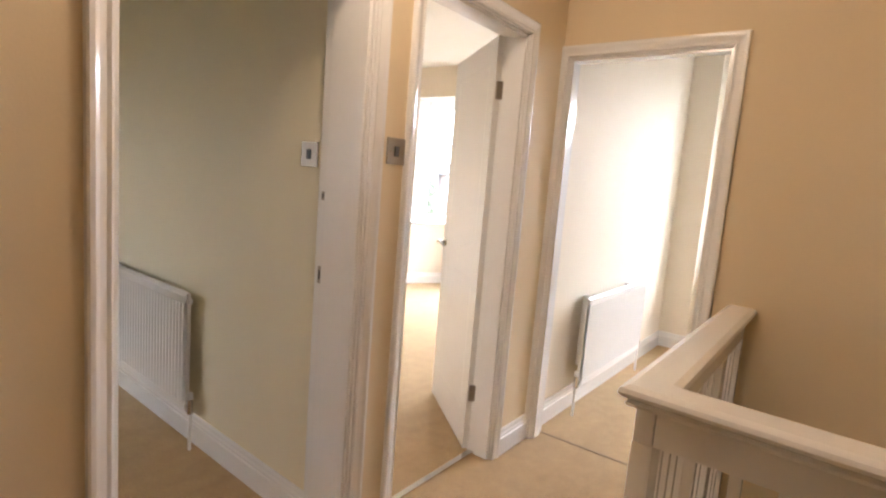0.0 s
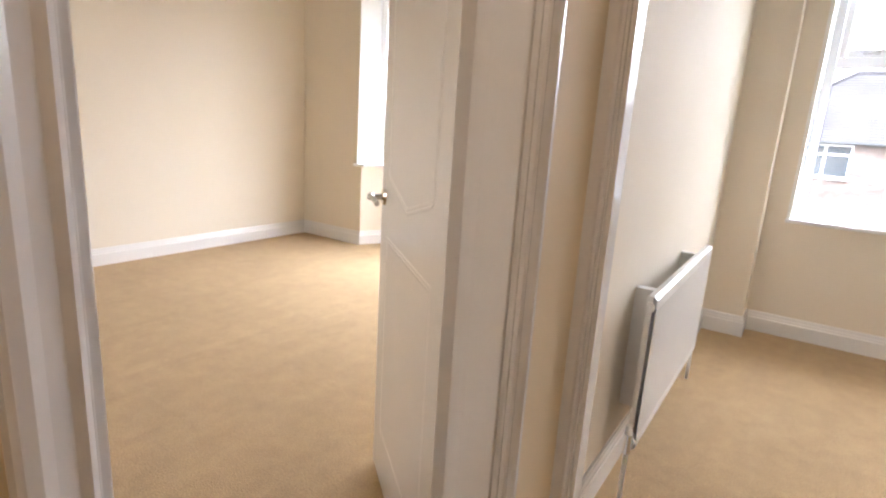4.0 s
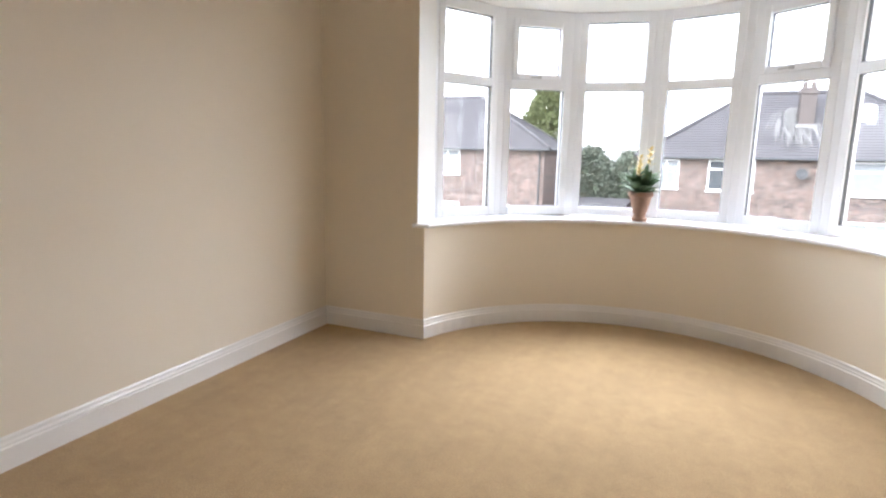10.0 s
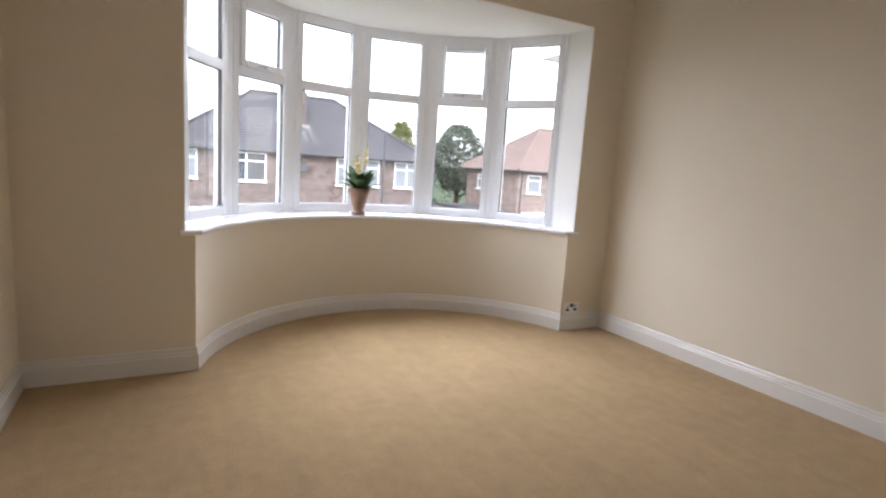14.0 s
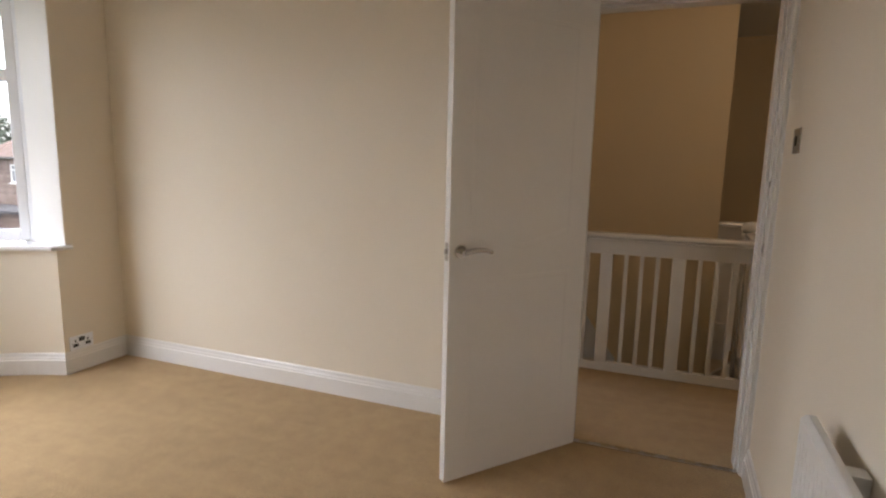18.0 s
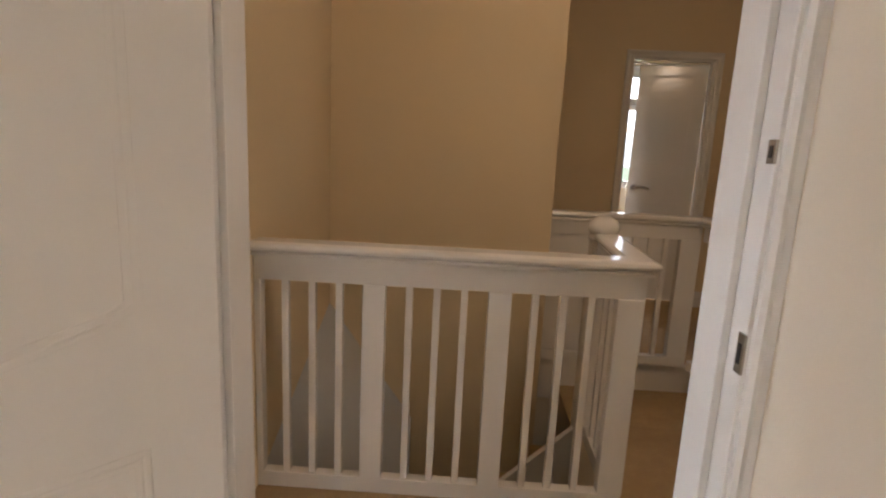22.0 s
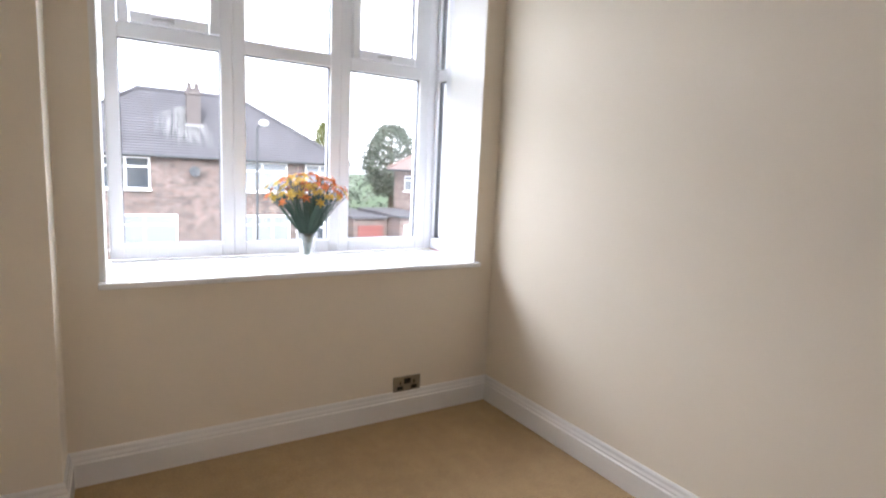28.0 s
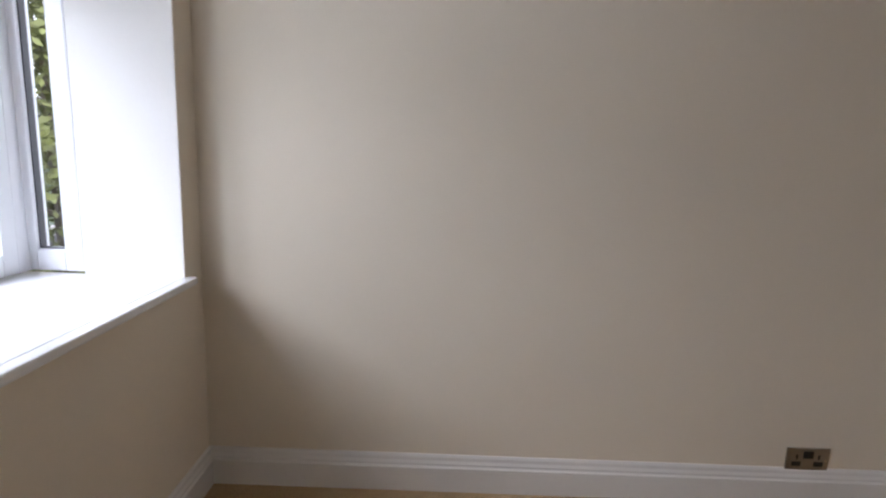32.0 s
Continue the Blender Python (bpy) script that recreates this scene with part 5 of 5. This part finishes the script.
for sx, n_s, zev, zrv in ((CHX - 0.45, 230, 1.55, 4.75), (-16.7, 150, 1.85, 4.95)):
    # pale washed streaks on the slates below the stack, lying on the front slope and fanning out downwards
    bm = bmesh.new()
    for k in range(n_s):
        fan = rs.gauss(0, 0.42)
        u0 = rs.uniform(0.24, 0.60)
        u1 = min(0.95, u0 + rs.uniform(0.05, 0.34))
        wk = rs.uniform(0.008, 0.030)
        vv = []
        for u, ww in ((u0, wk), (u1, wk * 0.3)):
            xk = sx + fan * (0.45 + 1.1 * u)
            for e_ in (-1, 1):
                vv.append(bm.verts.new((xk + e_ * ww, 33.15 - 3.5 * u, zrv - (zrv - zev) * u + 0.050)))
        vv = [vv[0], vv[1], vv[3], vv[2]]
        up_ = [bm.verts.new(v.co + Vector((0, -0.006, 0.008))) for v in vv]
        bm.faces.new(vv)
        bm.faces.new(up_[::-1])
        for q in range(4):
            bm.faces.new((vv[q], vv[(q + 1) % 4], up_[(q + 1) % 4], up_[q]))
    tagged(finish("roof_stains", bm, M_LIME), "pale lime streaks washed down the grey roof tiles", "roof stain", kind="stuff")
wb = thing("wheelie_bin", "green plastic wheeled bin by the house", "bin", m=pose(7.3, 27.6, ZG))
bm = bmesh.new()
bmesh.ops.create_cone(bm, cap_ends=True, segments=4, radius1=0.34, radius2=0.42, depth=0.95, matrix=pose(0, 0, 0.52, 0, 0, 45))
part("body", bm, M_BIN, wb)
bm = bmesh.new()
box(bm, -0.31, -0.33, 0.995, 0.31, 0.33, 1.06, 0.02)
part("lid", bm, M_BIN, wb)
for s in (-1, 1):
    bm = bmesh.new()
    cyl(bm, (s * 0.22, 0.25, 0.1), (s * 0.28, 0.25, 0.1), 0.1, 0.1, 14)
    part("wheel", bm, M_RUBBER, wb)
# the glazed porch across the front of that house
mp_ = pose(22.4, 31.1, 0, 0, 0, 6.0) @ pose(0, -2.65, 0)
porch = thing("glazed_porch", "white framed glazed porch against the house front", "porch", m=mp_)
bm = bmesh.new()
box(bm, -5.7, -0.75, -1.32, -3.3, 0.02, -1.20, 0.02)
part("roof", bm, M_WINW, porch)
bm = bmesh.new()
box(bm, -5.6, -0.7, ZG, -3.4, -0.6, ZG + 0.5)
box(bm, -5.6, -0.6, ZG, -5.5, 0.0, ZG + 0.5)
part("low_wall", bm, M_BRICK_R, porch)
for k in range(4):
    bm = bmesh.new()
    xk = -5.6 + k * 0.70
    box(bm, xk, -0.7, ZG + 0.5, xk + 0.1, -0.6, -1.32)
    part("post", bm, M_WINW, porch)
    if k < 3:
        bm = bmesh.new()
        box(bm, xk + 0.1, -0.7, -1.85, xk + 0.70, -0.62, -1.78)
        box(bm, xk + 0.1, -0.7, ZG + 0.5, xk + 0.70, -0.62, ZG + 0.58)
        part("bar", bm, M_WINW, porch)
        bm = bmesh.new()
        box(bm, xk + 0.1, -0.66, ZG + 0.58, xk + 0.70, -0.64, -1.32)
        part("pane", bm, M_NET if k % 2 else M_FARGLASS, porch)


def tree(label, x, y, h, r, mat_leaf, seed, trunk=0.3, n=900, low=0.25, full=0.7):
    rt = random.Random(seed)
    t = thing("tree", label, "tree", "trees over the road", m=pose(x, y, ZG))
    bm = bmesh.new()
    tube(bm, [(0, 0, 0), (0.05, 0, h * 0.3), (-0.05, 0.05, h * 0.65), (0, 0, h * 0.92)], trunk, 8, 0.04)
    tr = part("trunk", bm, M_BARK, t)
    for k in range(7):
        a = k * 2.4
        z = h * (0.3 + 0.08 * k)
        bm = bmesh.new()
        e = (math.cos(a) * r * 0.7, math.sin(a) * r * 0.7, z + h * 0.16)
        tube(bm, [(0, 0, z), (e[0] * 0.5, e[1] * 0.5, z + h * 0.05), e], trunk * 0.35, 6, 0.02)
        part("limb", bm, M_BARK, tr)
    verts, faces = [], []
    for k in range(n):
        u = rt.random()
        a = rt.uniform(0, 2 * math.pi)
        zf = rt.random()
        z = h * (low + (1 - low) * zf)
        prof_r = r * math.sin(math.pi * (0.10 + 0.86 * zf)) ** full
        lump = 0.80 + 0.30 * noise.noise(Vector((math.cos(a) * 1.7, math.sin(a) * 1.7, z * 0.55 + seed)))
        rad = prof_r * lump * (0.55 + 0.45 * u ** 0.4)
        c = Vector((rad * math.cos(a), rad * math.sin(a), z))
        for q in range(7):
            p = c + Vector((rt.gauss(0, 0.16), rt.gauss(0, 0.16), rt.gauss(0, 0.13)))
            d1 = Vector((rt.uniform(-1, 1), rt.uniform(-1, 1), rt.uniform(-1, 1))).normalized()
            d2 = d1.cross(Vector((rt.uniform(-1, 1), rt.uniform(-1, 1), rt.uniform(-1, 1)))).normalized()
            s = rt.uniform(0.07, 0.15)
            b0 = len(verts)
            verts += [p - d1 * s, p + d2 * s * 0.55, p + d1 * s, p - d2 * s * 0.55]
            faces.append((b0, b0 + 1, b0 + 2, b0 + 3))
    me = bpy.data.meshes.new("crown")
    me.from_pydata([tuple(v) for v in verts], [], faces)
    me.materials.append(mat_leaf)
    cr = new("crown", me)
    cr.parent = t
    return t


tree("tall dense evergreen with a rounded crown behind the house", -10.1, 40.0, 10.0, 2.5, M_FOL_C, 3, 0.3, n=4200, low=0.06, full=0.42)
tree("leafy green tree behind the houses", 19.1, 40.0, 8.4, 2.7, M_FOL_G, 8, 0.3, n=1500, low=0.38)
tree("leafy yellow green tree behind the grey roof", 13.9, 40.0, 8.2, 1.6, M_FOL_Y, 12, 0.25, n=700)
tree("round green bush beside the garage", -7.0, 40.0, 5.8, 2.3, M_FOL_G, 15, 0.15, n=1300, low=0.05)
tree("round green bush behind the garage", -4.4, 40.6, 5.5, 2.2, M_FOL_G, 16, 0.15, n=1200, low=0.05)
tree("green shrub between the houses", 12.4, 36.5, 3.9, 1.2, M_FOL, 17, 0.12, n=500, low=0.05)
tree("large yellow green garden tree beside the house", 11.6, 11.0, 8.6, 3.0, M_FOL_Y, 21, 0.2, n=3000, low=0.04)

# the uneven belt of far greenery that closes the distance
rb = random.Random(31)
verts, faces = [], []
for k in range(2600):
    bx_ = rb.uniform(-75, 75)
    top_z = ZG + 4.6 + 1.3 * noise.noise(Vector((bx_ * 0.16, 3.1, 0.4))) + 0.7 * noise.noise(Vector((bx_ * 0.6, 1.1, 2.4)))
    c = Vector((bx_, 62 + rb.uniform(-1.5, 1.5), ZG + (top_z - ZG) * rb.random() ** 0.6))
    for q in range(5):
        p = c + Vector((rb.gauss(0, 0.3), rb.gauss(0, 0.3), rb.gauss(0, 0.2)))
        d1 = Vector((rb.uniform(-1, 1), rb.uniform(-1, 1), rb.uniform(-1, 1))).normalized()
        d2 = d1.cross(Vector((rb.uniform(-1, 1), rb.uniform(-1, 1), rb.uniform(-1, 1)))).normalized()
        sz = rb.uniform(0.16, 0.34)
        b0 = len(verts)
        verts += [p - d1 * sz, p + d2 * sz * 0.6, p + d1 * sz, p - d2 * sz * 0.6]
        faces.append((b0, b0 + 1, b0 + 2, b0 + 3))
me = bpy.data.meshes.new("hedge")
me.from_pydata([tuple(v) for v in verts], [], faces)
me.materials.append(M_FOL_G)
tagged(new("hedge", me), "far belt of garden hedges and low trees behind the houses", "hedge", kind="stuff")

# street lamp
sl = thing("street_lamp", "tall grey street lamp with a curved arm", "street lamp", m=pose(SLAMP[0], SLAMP[1], ZG))
hl = SLAMP[2] - ZG
bm = bmesh.new()
tube(bm, [(0, 0, 0), (0, 0, hl * 0.5), (0, 0, hl - 0.12), (0.04, -0.02, hl), (0.12, -0.03, hl + 0.05)], 0.050, 10, 0.030)
part("pole", bm, M_METAL, sl)
bm = bmesh.new()
cyl(bm, (0, 0, 0), (0, 0, 1.1), 0.11, 0.10, 12)
part("base", bm, M_METAL, sl)
bm = bmesh.new()
bmesh.ops.create_uvsphere(bm, u_segments=14, v_segments=8, radius=0.14, matrix=Matrix.Translation((0.20, -0.05, hl + 0.08)) @ Matrix.Diagonal((1.15, 1.0, 0.85, 1)))
part("lantern", bm, M_WINW, sl, "pale lantern head", smooth=True)


def garden_wall(label, x0, x1, y, h=0.9):
    g = thing("garden_wall", label, "garden wall", "garden walls")
    bm = bmesh.new()
    box(bm, x0, y, ZG, x1, y + 0.22, ZG + h)
    part("brickwork", bm, M_BRICK_R, g)
    bm = bmesh.new()
    box(bm, x0 - 0.03, y - 0.03, ZG + h, x1 + 0.03, y + 0.25, ZG + h + 0.06, 0.01)
    part("coping", bm, M_PAVE, g)


def garage(label, x0, x1, y0, y1, h, door_mat):
    g = thing("garage", label, "garage", "garages over the road")
    bm = bmesh.new()
    box(bm, x0, y0, ZG, x1, y1, ZG + h)
    part("wall", bm, M_BRICK, g)
    bm = bmesh.new()
    box(bm, x0 - 0.12, y0 - 0.12, ZG + h, x1 + 0.12, y1 + 0.1, ZG + h + 0.16, 0.02)
    part("roof", bm, M_SLATE, g)
    bm = bmesh.new()
    box(bm, x0 + 0.25, y0 - 0.04, ZG + 0.02, x1 - 0.25, y0 + 0.01, ZG + h - 0.35, 0.01)
    part("door", bm, door_mat, g)


garden_wall("low red brick garden wall with pale coping", -3.0, 2.0, 25.0)
garden_wall("low red brick garden wall with pale coping", 5.2, 11.4, 25.0)
garden_wall("low red brick garden wall with pale coping", -20.5, -12.0, 25.0)
garden_wall("low red brick garden wall with pale coping", 19.6, 26.0, 25.2)
M_DOORW = mat("white_garage_door", (0.75, 0.75, 0.75), 0.5, 0.03)
M_DOORR = mat("red_garage_door", (0.22, 0.075, 0.065), 0.6, 0.10)
garage("flat roofed brick garage with a white door", -7.3, -3.9, 31.0, 36.0, 2.45, M_DOORW)
garage("flat roofed brick garage with a red door", 11.2, 13.15, 28.0, 34.0, 2.35, M_DOORR)
garage("flat roofed brick garage with a white door beside the house", 13.2, 15.4, 26.6, 32.0, 2.5, M_DOORW)


def car(label, x, y, turn, paint):
    c = thing("car", label, "car", m=pose(x, y, ZG + 0.02, 0, 0, turn))
    prof = [(-2.0, 0.35), (-2.05, 0.62), (-1.85, 0.88), (-1.45, 0.95), (-1.05, 1.38), (-0.2, 1.46), (0.55, 1.40), (1.05, 0.98), (1.75, 0.86), (2.0, 0.66), (2.02, 0.35)]
    bm = bmesh.new()
    rws_ = []
    for yy, k, sc in ((-0.84, 0.0, 0.94), (-0.80, 0.0, 1.0), (-0.55, 1.0, 1.0), (0.55, 1.0, 1.0), (0.80, 0.0, 1.0), (0.84, 0.0, 0.94)):
        rws_.append([bm.verts.new((px * (1.0 if k else 0.985), yy * (0.80 if pz > 1.0 else 1.0), pz if sc == 1.0 else min(pz, 0.80))) for px, pz in prof])
    for a, b in zip(rws_, rws_[1:]):
        for i in range(len(a)):
            j = (i + 1) % len(a)
            bm.faces.new((a[i], a[j], b[j], b[i]))
    bm.faces.new(rws_[0])
    bm.faces.new(rws_[-1][::-1])
    part("body", bm, paint, c)
    for s in (-1, 1):
        bm = bmesh.new()
        vs_ = [(-1.0, 0.98), (-0.85, 1.30), (0.45, 1.32), (0.92, 0.98)]
        a = [bm.verts.new((px, s * (0.80 if pz < 1 else 0.68), pz)) for px, pz in vs_]
        b = [bm.verts.new((px, s * (0.70 if pz < 1 else 0.60), pz)) for px, pz in vs_]
        bm.faces.new(a)
        bm.faces.new(b[::-1])
        for i in range(4):
            j = (i + 1) % 4
            bm.faces.new((a[i], a[j], b[j], b[i]))
        part("side_window", bm, M_FARGLASS, c)
        for wx in (-1.25, 1.25):
            bm = bmesh.new()
            cyl(bm, (wx, s * 0.66, 0.31), (wx, s * 0.86, 0.31), 0.31, 0.30, 20)
            wl = part("wheel", bm, M_RUBBER, c)
            bm = bmesh.new()
            cyl(bm, (wx, s * 0.84, 0.31), (wx, s * 0.875, 0.31), 0.19, 0.17, 14)
            part("rim", bm, M_STEEL, wl)
        bm = bmesh.new()
        box(bm, 1.80, s * 0.62 - 0.14, 0.62, 1.99, s * 0.62 + 0.14, 0.76, 0.02)
        part("headlight", bm, M_WINW, c)


car("small red car parked on a drive", 15.9, 25.7, -72.0, M_CARRED)
dish = thing("satellite_dish", "small grey satellite dish on the house wall", "satellite dish", m=pose(3.78, 29.97, 0.78))
bm = bmesh.new()
lathe(bm, [(0.0, 0.05), (0.14, 0.065), (0.26, 0.11), (0.265, 0.10), (0.14, 0.05), (0.0, 0.035)], 20, pose(0, -0.22, 0, 78, 0, 12))
part("reflector", bm, M_METAL, dish, smooth=True)
bm = bmesh.new()
tube(bm, [(0, 0.02, -0.1), (0, -0.12, -0.1), (0, -0.22, 0.0)], 0.02, 8)
part("bracket", bm, M_METAL, dish)
bm = bmesh.new()
tube(bm, [(0, -0.22, -0.22), (0.03, -0.42, -0.18), (0.04, -0.55, -0.05)], 0.012, 6)
box(bm, 0.01, -0.60, -0.08, 0.07, -0.52, 0.0, 0.01)
part("receiver_arm", bm, M_METAL, dish)
